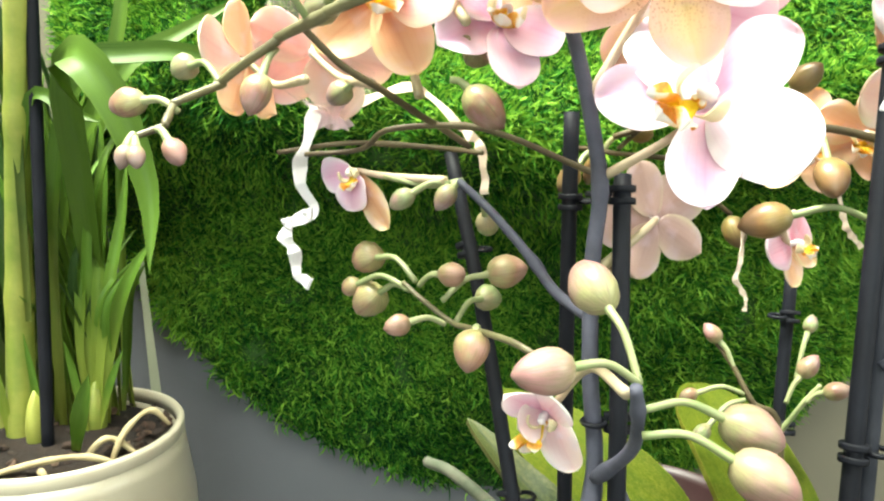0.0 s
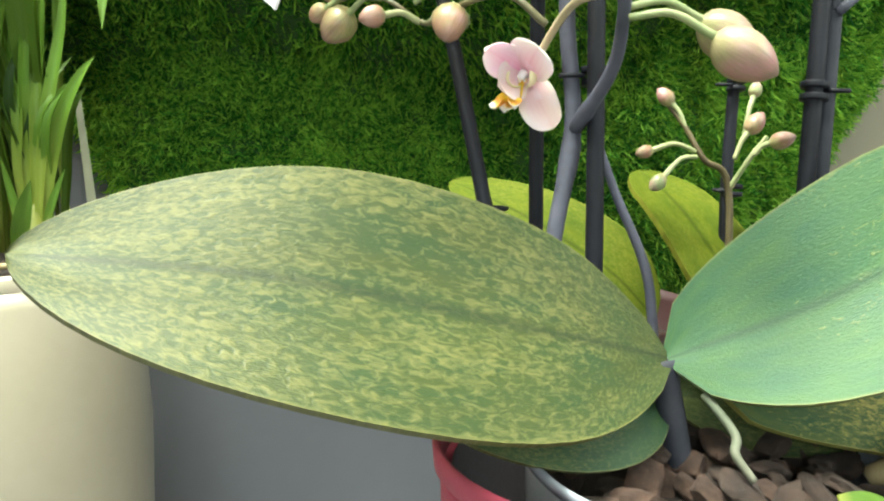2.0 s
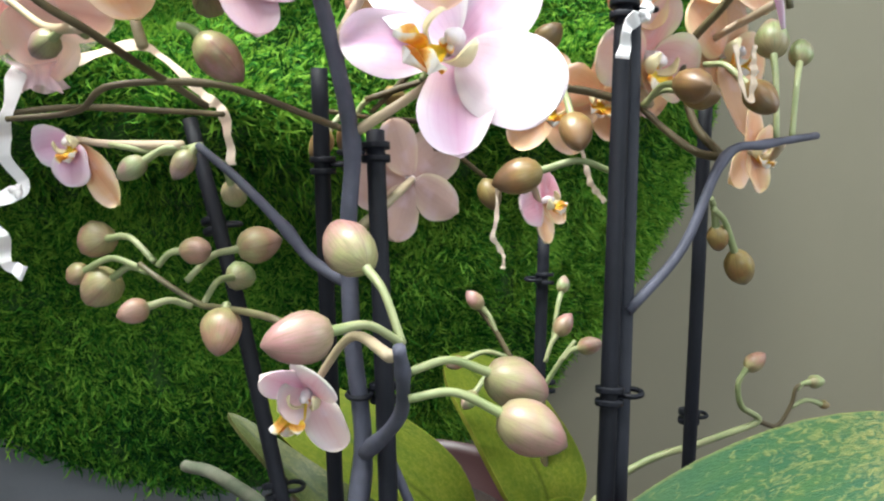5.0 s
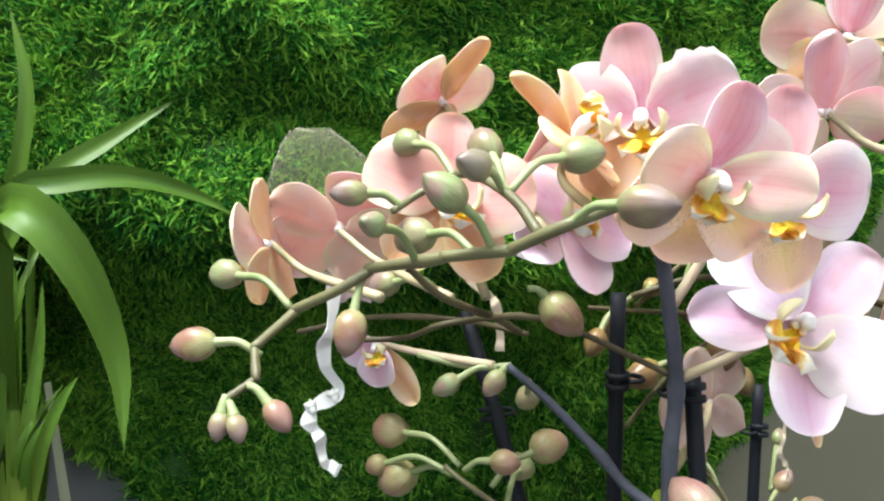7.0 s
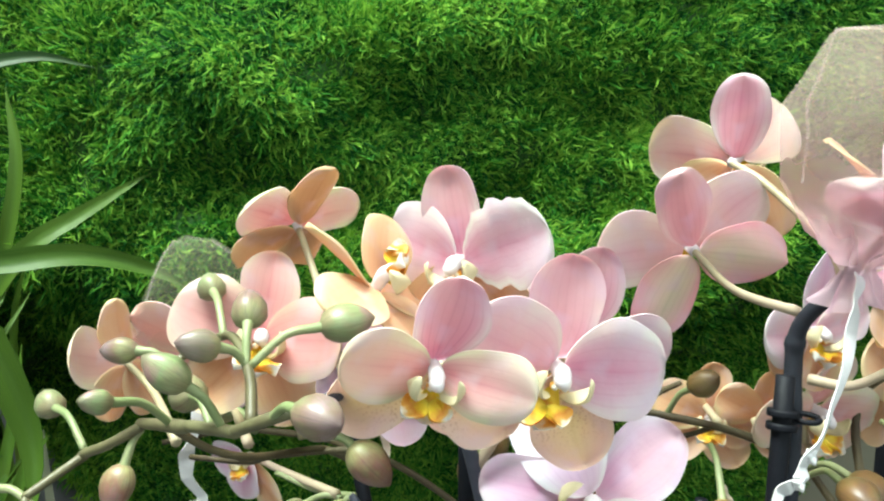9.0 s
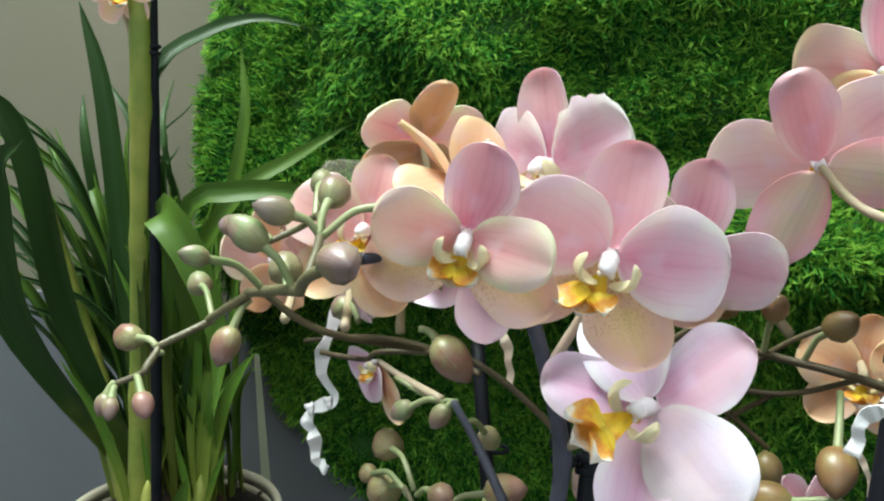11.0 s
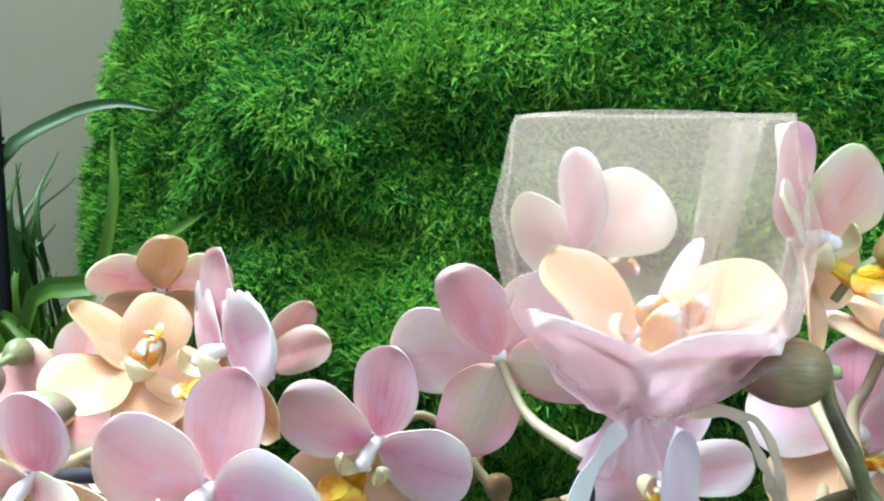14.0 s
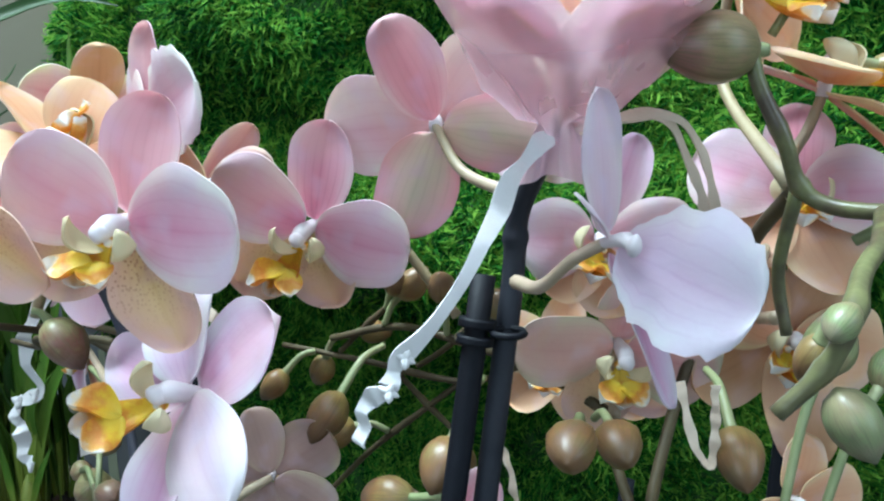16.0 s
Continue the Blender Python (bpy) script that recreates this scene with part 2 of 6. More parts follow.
def leaf_material(name, dark, light, mottle, amount, tipward=0.0, start=0.6, rough=0.52, coat=0.04, spec=0.3):
    n = Nodes(name)
    uv = n.coord("UV")
    split = n.add("ShaderNodeSeparateXYZ", Vector=uv)
    # worm-like flecks between the veins
    wide = n.add("ShaderNodeMapping", Vector=uv)
    wide.inputs["Scale"].default_value = (1.9, 1.0, 1.0)
    grid = n.add("ShaderNodeTexNoise", Scale=39.0, Detail=2.5, Roughness=0.6, Distortion=0.9, Vector=wide.outputs[0])
    drift = n.maths("SUBTRACT", n.noise(5.0, 3.0, 0.5, uv), 0.5)
    reach = n.maths("ADD", n.maths("MULTIPLY", drift, 0.45), n.maths("MULTIPLY", n.maths("SUBTRACT", split.outputs[0], start), tipward))
    flecks = n.ramp(n.maths("ADD", grid.outputs["Fac"], reach), (0.42, 0.0), (0.68, 1.0))
    base = n.mix(n.ramp(n.noise(9.0, 3.0, 0.5, uv), (0.3, 0.0), (0.75, 1.0)), dark, light)
    col = n.mix(n.maths("MULTIPLY", flecks, amount), base, mottle)
    mid = n.maths("ABSOLUTE", n.maths("SUBTRACT", split.outputs[1], 0.5))
    col = n.mix(n.ramp(mid, (0.0, 0.75), (0.04, 0.0)), col, tuple(c * 0.55 for c in dark))
    col = n.mix(n.ramp(mid, (0.485, 0.0), (0.5, 0.5)), col, mottle)
    veins = n.maths("MULTIPLY", n.noise(4.0, 2.0, 0.5, uv, (0.4, 6.0, 1.0)), 0.5)
    n.bump(n.maths("ADD", n.maths("ADD", n.maths("MULTIPLY", flecks, 0.4), veins), n.noise(160.0, 2.0, 0.5, uv)), 0.28, 0.0014)
    return n.finish(col, rough, 0.10, coat=coat, spec=spec)


LEAF_MOTTLED = leaf_material("leaf_mottled", (0.0155, 0.0350, 0.0080), (0.0320, 0.0430, 0.0068), (0.1250, 0.1240, 0.0380), 0.66, 0.10)
# green leaf; the bluish sheen of the daylight is mixed into its base colour
LEAF_SHEEN = leaf_material("leaf_green_painted_sheen", (0.021, 0.078, 0.035), (0.043, 0.104, 0.027), (0.235, 0.225, 0.066), 0.70, 0.74, 0.60, 0.50, 0.10)
LEAF_UNDER = leaf_material("leaf_dark_green", (0.018, 0.050, 0.026), (0.036, 0.076, 0.026), (0.176, 0.168, 0.056), 0.5, 0.4)
LEAF_YELLOW = leaf_material("leaf_yellow_green", (0.040, 0.068, 0.004), (0.074, 0.096, 0.005), (0.150, 0.150, 0.022), 0.40, rough=0.7, coat=0.0, spec=0.1)
LEAF_BARK = leaf_material("leaf_yellow_blotched", (0.028, 0.075, 0.030), (0.080, 0.110, 0.030), (0.400, 0.345, 0.090), 0.78, 0.6, 0.36)


def blade_material(name, dark, light, foot, reach=0.22):
    n = Nodes(name)
    uv = n.coord("UV")
    streak = n.noise(12.0, 2.0, 0.5, uv, (0.3, 6.0, 1.0))
    col = n.mix(n.ramp(streak, (0.3, 0.0), (0.7, 1.0)), dark, light)
    vary = n.add("ShaderNodeObjectInfo").outputs["Random"]
    col = n.mix(n.maths("MULTIPLY", vary, 0.6), col, light)
    # young tissue at the foot of a blade is paler and yellower
    along = n.maths("ADD", n.add("ShaderNodeSeparateXYZ", Vector=uv).outputs[0], n.maths("MULTIPLY", n.maths("SUBTRACT", n.noise(40.0), 0.5), 0.3))
    col = n.mix(n.ramp(along, (0.03, 0.8), (reach, 0.0)), col, foot)
    return n.finish(col, 0.5, 0.25, coat=0.04, spec=0.3)


BLADE = blade_material("strap_leaf_green", (0.030, 0.082, 0.0070), (0.090, 0.168, 0.0150), (0.190, 0.210, 0.0380))
BLADE_DARK = blade_material("strap_leaf_dark", (0.011, 0.036, 0.0065), (0.032, 0.078, 0.012), (0.13, 0.16, 0.026))
SHOOT = blade_material("strap_leaf_young", (0.055, 0.150, 0.014), (0.130, 0.240, 0.026), (0.330, 0.370, 0.060), 0.55)


def moss_material():
    n = Nodes("moss_blades")
    rnd = n.add("ShaderNodeNewGeometry").outputs["Random Per Island"]
    where = n.coord("Object")
    patch = n.noise(9.0, 3.0, 0.5, where)
    fine = n.noise(45.0, 2.0, 0.5, where)
    k = n.maths("ADD", n.maths("MULTIPLY", rnd, 0.62), n.maths("ADD", n.maths("MULTIPLY", patch, 0.75), n.maths("MULTIPLY", fine, 0.25)))
    col = n.ramp(k, (0.42, (0.0038, 0.030, 0.0062)), (0.60, (0.015, 0.092, 0.0095)), (0.80, (0.068, 0.228, 0.022)), (1.0, (0.205, 0.395, 0.042)))
    return n.finish(col, 0.75, 0.35, spec=0.1)


MOSS = moss_material()


def plain_material(name, a, b, scale, rough, bump=0.1, depth=0.001, coat=0.0, spec=0.5):
    n = Nodes(name)
    col = n.mix(n.ramp(n.noise(scale, 5.0), (0.3, 0.0), (0.7, 1.0)), a, b)
    col = n.mix(n.maths("MULTIPLY", n.noise(scale * 14.0, 2.0), 0.25), col, tuple(c * 0.82 for c in a))
    n.bump(n.noise(scale * 30.0, 3.0), bump, depth)
    return n.finish(col, rough, coat=coat, spec=spec)


WALL = plain_material("wall_beige_paint", (0.165, 0.152, 0.105), (0.180, 0.166, 0.118), 3.0, 0.75, 0.08)
ROOM = plain_material("room_paint", (0.24, 0.23, 0.21), (0.27, 0.26, 0.24), 2.0, 0.8)
TABLE = plain_material("table_grey_laminate", (0.115, 0.115, 0.125), (0.135, 0.135, 0.145), 4.0, 0.6, 0.06)
TRIM = plain_material("trim_brown", (0.07, 0.05, 0.03), (0.10, 0.07, 0.045), 20.0, 0.6)
WALL_SHEET = plain_material("wall_sheet_grey", (0.104, 0.110, 0.120), (0.128, 0.135, 0.147), 6.0, 0.6)
FLOORING = plain_material("floor_grey_tile", (0.30, 0.29, 0.27), (0.36, 0.35, 0.33), 2.0, 0.5)
POT_RED = plain_material("pot_red_plastic", (0.275, 0.036, 0.066), (0.315, 0.045, 0.078), 18.0, 0.5, 0.15, 0.0008, spec=0.35)
POT_MAROON = plain_material("pot_maroon_plastic", (0.018, 0.006, 0.006), (0.028, 0.008, 0.009), 18.0, 0.5)
POT_WHITE = plain_material("pot_white_ceramic", (0.350, 0.318, 0.232), (0.390, 0.358, 0.268), 12.0, 0.3, 0.06, coat=0.4)
LINER = plain_material("pot_clear_liner", (0.21, 0.23, 0.27), (0.30, 0.33, 0.37), 30.0, 0.25)
SOIL = plain_material("potting_soil", (0.012, 0.0066, 0.0036), (0.040, 0.021, 0.0105), 90.0, 0.95, 0.9, 0.004)
BARK = plain_material("pine_bark", (0.035, 0.018, 0.011), (0.15, 0.080, 0.052), 120.0, 0.85, 0.9, 0.003)
BARK_TAN = plain_material("pine_bark_tan", (0.10, 0.055, 0.032), (0.36, 0.23, 0.15), 120.0, 0.85, 0.9, 0.003)
BARK_DARK = plain_material("pine_bark_dark", (0.028, 0.017, 0.012), (0.085, 0.05, 0.035), 120.0, 0.85, 0.9, 0.003)
RIBBON = plain_material("ribbon_white_fabric", (0.7216, 0.7040, 0.7040), (0.7568, 0.7480, 0.7568), 200.0, 0.6, 0.3, 0.0006)
RIBBON_CREAM = plain_material("ribbon_cream_raffia", (0.70, 0.56, 0.42), (0.78, 0.66, 0.52), 150.0, 0.6, 0.3, 0.0006)
TAG = plain_material("plant_label_pale_plastic", (0.26, 0.28, 0.19), (0.32, 0.34, 0.24), 40.0, 0.4)
BACKING = plain_material("moss_backing_dark", (0.016, 0.055, 0.006), (0.03, 0.09, 0.010), 120.0, 0.95)
BEAD = plain_material("gel_bead_blue", (0.07, 0.10, 0.15), (0.16, 0.22, 0.30), 60.0, 0.15, 0.05, coat=0.6)
# near-black: the shade deep inside the red pot is put into this colour
POT_INSIDE_SHADED = plain_material("pot_inside_shaded", (0.010, 0.005, 0.005), (0.015, 0.007, 0.007), 20.0, 0.6)


# ---- building helpers ----
def mesh_ob(name, verts, faces, material, uvs=None, smooth=True):
    me = bpy.data.meshes.new(name)
    me.from_pydata([tuple(v) for v in verts], [], faces)
    if uvs is not None:
        layer = me.uv_layers.new(name="UVMap")
        index = np.empty(len(me.loops), dtype=np.int32)
        me.loops.foreach_get("vertex_index", index)
        layer.data.foreach_set("uv", np.asarray(uvs, dtype=np.float32)[index].ravel())
    if smooth:
        me.polygons.foreach_set("use_smooth", [True] * len(me.polygons))
    me.materials.append(material)
    me.update()
    return new(name, me)


def hang(ob, parent):
    """Makes ob a part of parent; both are built in world coordinates, a thing's empty stands at its base."""
    ob.parent = parent
    ob.matrix_parent_inverse = Matrix.Translation(-Vector(parent["base"])) if "base" in parent else Matrix.Identity(4)
    return ob


def thing(name, base, label, category, group=""):
    ob = new(name)
    ob.empty_display_size = 0.02
    ob.location = base
    ob["base"] = base
    return tagged(ob, label, category, group)


def part(name, built, parent, label=""):
    verts, faces, uvs, material = built
    ob = hang(mesh_ob(name, verts, faces, material, uvs), parent)
    return tagged(ob, label)


def single(name, built, label, category, group="", kind=""):
    verts, faces, uvs, material = built
    return tagged(mesh_ob(name, verts, faces, material, uvs), label, category, group, kind)


def merge(*builts):
    verts, faces, uvs = [], [], []
    for v, f, t, _ in builts:
        k = len(verts)
        verts += list(v)
        uvs += list(t)
        faces += [tuple(i + k for i in face) for face in f]
    return verts, faces, uvs, builts[0][3]


def unit(v):
    v = np.asarray(v, float)
    return v / max(np.linalg.norm(v), 1e-9)


def glide(points, count):
    """A smooth line through the points."""
    p = [np.asarray(q, float) for q in points]
    p = [2 * p[0] - p[1]] + p + [2 * p[-1] - p[-2]]
    out = []
    spans = len(p) - 3
    for i in range(count):
        s = i / (count - 1) * spans
        k = min(int(s), spans - 1)
        u = s - k
        a, b, c, d = p[k:k + 4]
        out.append(0.5 * (2 * b + (c - a) * u + (2 * a - 5 * b + 4 * c - d) * u * u + (3 * b - a - 3 * c + d) * u ** 3))
    return np.array(out)


def tube(points, radii, material, sides=8, count=0, knots=()):
    """A round stem along the points; radii from start to end; knots: (place 0..1, swelling) rings."""
    count = count or max(6, 5 * len(points))
    line = glide(points, count)
    rad = np.interp(np.linspace(0, 1, count), np.linspace(0, 1, len(radii)), radii)
    for place, swell in knots:
        rad *= 1 + swell * np.exp(-((np.linspace(0, 1, count) - place) * count / 1.1) ** 2)
    verts, faces, uvs = [], [], []
    side = None
    for i in range(count):
        along = unit(line[min(i + 1, count - 1)] - line[max(i - 1, 0)])
        if side is None:
            side = np.cross(along, (0.0, 0.0, 1.0) if abs(along[2]) < 0.9 else (1.0, 0.0, 0.0))
        side = unit(side - along * np.dot(side, along))
        other = np.cross(along, side)
        for k in range(sides):
            a = 2 * math.pi * k / sides
            verts.append(line[i] + rad[i] * (math.cos(a) * side + math.sin(a) * other))
            uvs.append((i / (count - 1), k / sides))
    for i in range(count - 1):
        for k in range(sides):
            j = (k + 1) % sides
            faces.append((i * sides + k, i * sides + j, (i + 1) * sides + j, (i + 1) * sides + k))
    faces.append(tuple(range(sides - 1, -1, -1)))
    faces.append(tuple(range((count - 1) * sides, count * sides)))
    return verts, faces, uvs, material


def sheet(rows, cols, at, thick, material):
    """A closed thin sheet; at(u, v) gives the place and the normal, u 0..1 along, v -1..1 across."""
    verts, faces, uvs = [], [], []
    for lift in (0.5, -0.5):
        for i in range(rows):
            for j in range(cols):
                p, n = at(i / (rows - 1), 2 * j / (cols - 1) - 1)
                verts.append(p + n * thick * lift)
                uvs.append((i / (rows - 1), j / (cols - 1)))
    low = rows * cols
    for i in range(rows - 1):
        for j in range(cols - 1):
            a, b, c, d = i * cols + j, i * cols + j + 1, (i + 1) * cols + j + 1, (i + 1) * cols + j
            faces.append((a, b, c, d))
            faces.append((low + d, low + c, low + b, low + a))
    edge = [i for i in range(cols)] + [i * cols + cols - 1 for i in range(1, rows)]
    edge += [(rows - 1) * cols + j for j in range(cols - 2, -1, -1)] + [i * cols for i in range(rows - 2, 0, -1)]
    # the narrow edge has corners of its own, so that the faces stay evenly shaded up to it
    first, count = len(verts), len(edge)
    verts += [verts[a] for a in edge] + [verts[low + a] for a in edge]
    uvs += [uvs[a] for a in edge] * 2
    for k in range(count):
        m = (k + 1) % count
        faces.append((first + m, first + k, first + count + k, first + count + m))
    return verts, faces, uvs, material


def petal(base, tip, normal, width, material, shape=(1.2, 0.6), cup=0.12, arch=0.1, ripple=0.03, rows=20, cols=13, thick=0.00035, seed=0, blunt=None, torn=0.0, roll=0.0):
    base, tip = np.asarray(base, float), np.asarray(tip, float)
    length = np.linalg.norm(tip - base)
    along = unit(tip - base)
    out = unit(np.asarray(normal, float) - along * np.dot(normal, along))
    side = np.cross(along, out)
    a, b = shape
    phase = seed * 1.7
    lean = 0.16 * math.sin(phase * 2.3) if blunt else 0.0

    def at(s, v):
        u = 0.5 - 0.5 * math.cos(math.pi * (0.06 + 0.94 * s)) if s > 0 else 0.0
        if blunt:
            grow, close = blunt
            top = grow / (grow + close)
            w = width * ((u ** grow) * ((1 - u) ** close) / (top ** grow * (1 - top) ** close) * (1 + 0.055 * math.sin(6 * u + phase + 1.6 * v) + 0.035 * math.sin(11 * u + 2.3 * phase + (1.5 if v > 0 else 0.0)) * u + torn * math.sin(38 * u + phase) * math.sin(17 * u)) + 0.05 * (1 - u))
        else:
            w = width * (max(math.sin(math.pi * u ** a), 0.0) ** b + 0.07 * (1 - u))
        wave = ripple * length * math.sin(5.0 * u + 3.5 * v + phase) * (0.25 + v * v) * u * (1.25 - u)
        lift = cup * width * v * v * (0.4 + u) + arch * length * math.sin(math.pi * u * 0.9) + wave - roll * width * (abs(v) ** 5) * u
        p = base + along * length * u + side * (w * v + lean * length * u * u * (1.15 - u)) + out * (lift - 0.06 * length * (1 - abs(v)) ** 3 * u * (1 - u))
        return p, out

    return sheet(rows, cols, at, thick, material)


def bud_shape(base, tip, radius, material, sides=12, rings=9):
    base, tip = np.asarray(base, float), np.asarray(tip, float)
    along = unit(tip - base)
    side = unit(np.cross(along, (0.3, 0.2, 0.9)))
    other = np.cross(along, side)
    verts, faces, uvs = [], [], []
    for i in range(rings + 1):
        u = i / rings
        r = radius * (math.sin(math.pi * min(u, 1.0) ** 0.9)) ** 0.6 if 0 < u < 1 else radius * 0.08
        for k in range(sides):
            a = 2 * math.pi * k / sides
            rr = r * (1 + 0.06 * math.cos(3 * a)) * (1 - 0.12 * u)
            verts.append(base + (tip - base) * u + rr * (math.cos(a) * side + math.sin(a) * other))
            uvs.append((u, k / sides))
    for i in range(rings):
        for k in range(sides):
            j = (k + 1) % sides
            faces.append((i * sides + k, i * sides + j, (i + 1) * sides + j, (i + 1) * sides + k))
    faces.append(tuple(range(sides - 1, -1, -1)))
    faces.append(tuple(range(rings * sides, (rings + 1) * sides)))
    return verts, faces, uvs, material


def lathe(centre, profile, material, sides=64, caps=True, oval=1.0):
    """profile: (radius, height) pairs from the outside bottom round to the inside bottom."""
    cx, cy, cz = centre
    verts, faces, uvs = [], [], []
    for i, (r, h) in enumerate(profile):
        for k in range(sides):
            a = 2 * math.pi * k / sides
            verts.append((cx + r * math.cos(a), cy + oval * r * math.sin(a), cz + h))
            uvs.append((i / (len(profile) - 1), k / sides))
    for i in range(len(profile) - 1):
        for k in range(sides):
            j = (k + 1) % sides
            faces.append((i * sides + k, i * sides + j, (i + 1) * sides + j, (i + 1) * sides + k))
    if caps:
        faces.append(tuple(range(sides - 1, -1, -1)))
        faces.append(tuple(range((len(profile) - 1) * sides, len(profile) * sides)))
    return verts, faces, uvs, material


def box(lo, hi, material):
    (x0, y0, z0), (x1, y1, z1) = lo, hi
    v = [(x0, y0, z0), (x1, y0, z0), (x1, y1, z0), (x0, y1, z0), (x0, y0, z1), (x1, y0, z1), (x1, y1, z1), (x0, y1, z1)]
    f = [(3, 2, 1, 0), (4, 5, 6, 7), (0, 1, 5, 4), (1, 2, 6, 5), (2, 3, 7, 6), (3, 0, 4, 7)]
    return v, f, [(p[0], p[2]) for p in v], material


def flat(name, built, label="", kind="structure"):
    verts, faces, uvs, material = built
    return tagged(mesh_ob(name, verts, faces, material, uvs, smooth=False), label, kind=kind)


# ---- the room ----
XL, XR, YB, YF, H = -1.5, 1.7, 0.49, -2.4, 2.5
flat("wall_north", box((XL - 0.1, YB, 0), (XR + 0.1, YB + 0.1, H), WALL), "beige painted wall behind the plants")
flat("wall_south", merge(box((XL - 0.1, YF - 0.1, 0), (XR + 0.1, YF, 1.1), ROOM), box((XL - 0.1, YF - 0.1, 2.38), (XR + 0.1, YF, H), ROOM),
                         box((XL - 0.1, YF - 0.1, 1.1), (-1.25, YF, 2.38), ROOM), box((0.35, YF - 0.1, 1.1), (XR + 0.1, YF, 2.38), ROOM)), "plain painted wall with a window opening")
flat("wall_west", box((XL - 0.1, YF, 0), (XL, YB, H), ROOM), "plain painted wall")
# the east wall has a window opening that lets the daylight in
flat("wall_east", merge(box((XR, YF, 0), (XR + 0.1, YB, 1.1), ROOM), box((XR, YF, 2.4), (XR + 0.1, YB, H), ROOM),
                        box((XR, YF, 1.1), (XR + 0.1, -1.4, 2.4), ROOM), box((XR, -0.1, 1.1), (XR + 0.1, YB, 2.4), ROOM)), "plain painted wall with a window opening")
flat("ceiling", box((XL, YF, H), (XR, YB, H + 0.1), ROOM), "plain white ceiling")
flat("floor", box((XL, YF, -0.1), (XR, YB, 0), FLOORING), "grey floor")

DESK, TOP = 0.66, 0.78  # the table top, and the level that the pots are built on
table = thing("display_table", (0.05, 0.2, 0.0), "grey laminate display table against the wall", "table")
part("tabletop", box((-0.75, -0.1, DESK - 0.03), (0.95, 0.484, DESK), TABLE), table)
for lx in (-0.7, 0.88):
    for ly in (-0.06, 0.42):
        part("leg", box((lx, ly, 0.0), (lx + 0.04, ly + 0.04, DESK - 0.03), TABLE), table)

# thin sheet added to make the wall's lower left greyer and darker
flat("screen", box((-1.2, YB - 0.006, DESK), (0.04, YB - 0.0005, 0.985), WALL_SHEET), "low grey sheet added along the wall behind the pots")
flat("trim", box((0.44, YB - 0.004, 0.764), (1.2, YB - 0.0005, 0.775), TRIM), "narrow brown strip along the wall")

# ---- the round moss panel on the wall ----
MX, MZ, MR = 0.053, 1.085, 0.278
panel = thing("moss_panel", (MX, YB - 0.01, MZ), "large round green moss panel hung on the wall", "wall decoration")


def moss_depth(x, z):
    """How far the moss stands out from the wall."""
    r = min(math.hypot(x - MX, z - MZ) / MR, 1.0)
    buns = 0.5 - 1.6 * abs(noise.noise(Vector((x * 7.0 + 4.3, 0.3, z * 7.0 + 1.0))))
    swell = 0.010 * buns + 0.012 * noise.noise(Vector((x * 9.0 + 4.0, 5.3, z * 10.0))) + 0.012 * noise.noise(Vector((x * 26.0, 1.7, z * 26.0)))
    # pillows of moss: one high up, a fold below it, one across the middle, and the foot drawn back
    level = z + 0.012 * math.sin(14.0 * x + 1.0)
    swell += 0.022 * math.exp(-((x + 0.055) / 0.085) ** 2 - ((z - 1.158) / 0.045) ** 2) - 0.006 * math.exp(-((x + 0.012) / 0.040) ** 2 - ((level - 1.103) / 0.016) ** 2)
    swell += 0.030 * math.exp(-((level - 1.050) / 0.038) ** 2)
    swell -= 0.064 / (1 + math.exp((level - 1.005) / 0.010)) / (1 + math.exp((x - 0.085) / 0.022))
    swell -= 0.12 * max(z - 1.12, 0.0)
    return 0.008 + max(0.058 + swell, 0.007) * math.sqrt(max(1 - r ** 2.6, 0.0))


def moss_backing():
    verts, faces, uvs = [(MX, YB - moss_depth(MX, MZ), MZ)], [], [(0, 0)]
    rings, sides = 36, 96
    for i in range(1, rings + 1):
        for k in range(sides):
            a = 2 * math.pi * k / sides
            r = MR * i / rings
            x, z = MX + r * math.cos(a), MZ + r * math.sin(a)
            verts.append((x, YB - moss_depth(x, z), z))
            uvs.append((r, a))
    for k in range(sides):
        verts.append((MX + MR * math.cos(2 * math.pi * k / sides), YB - 0.001, MZ + MR * math.sin(2 * math.pi * k / sides)))
        uvs.append((1, 1))
    for k in range(sides):
        faces.append((0, 1 + (k + 1) % sides, 1 + k))
    for i in range(rings):
        for k in range(sides):
            j = (k + 1) % sides
            a = 1 + i * sides
            faces.append((a + k, a + j, a + sides + j, a + sides + k))
    return verts, faces, uvs, BACKING


part("backing", moss_backing(), panel)


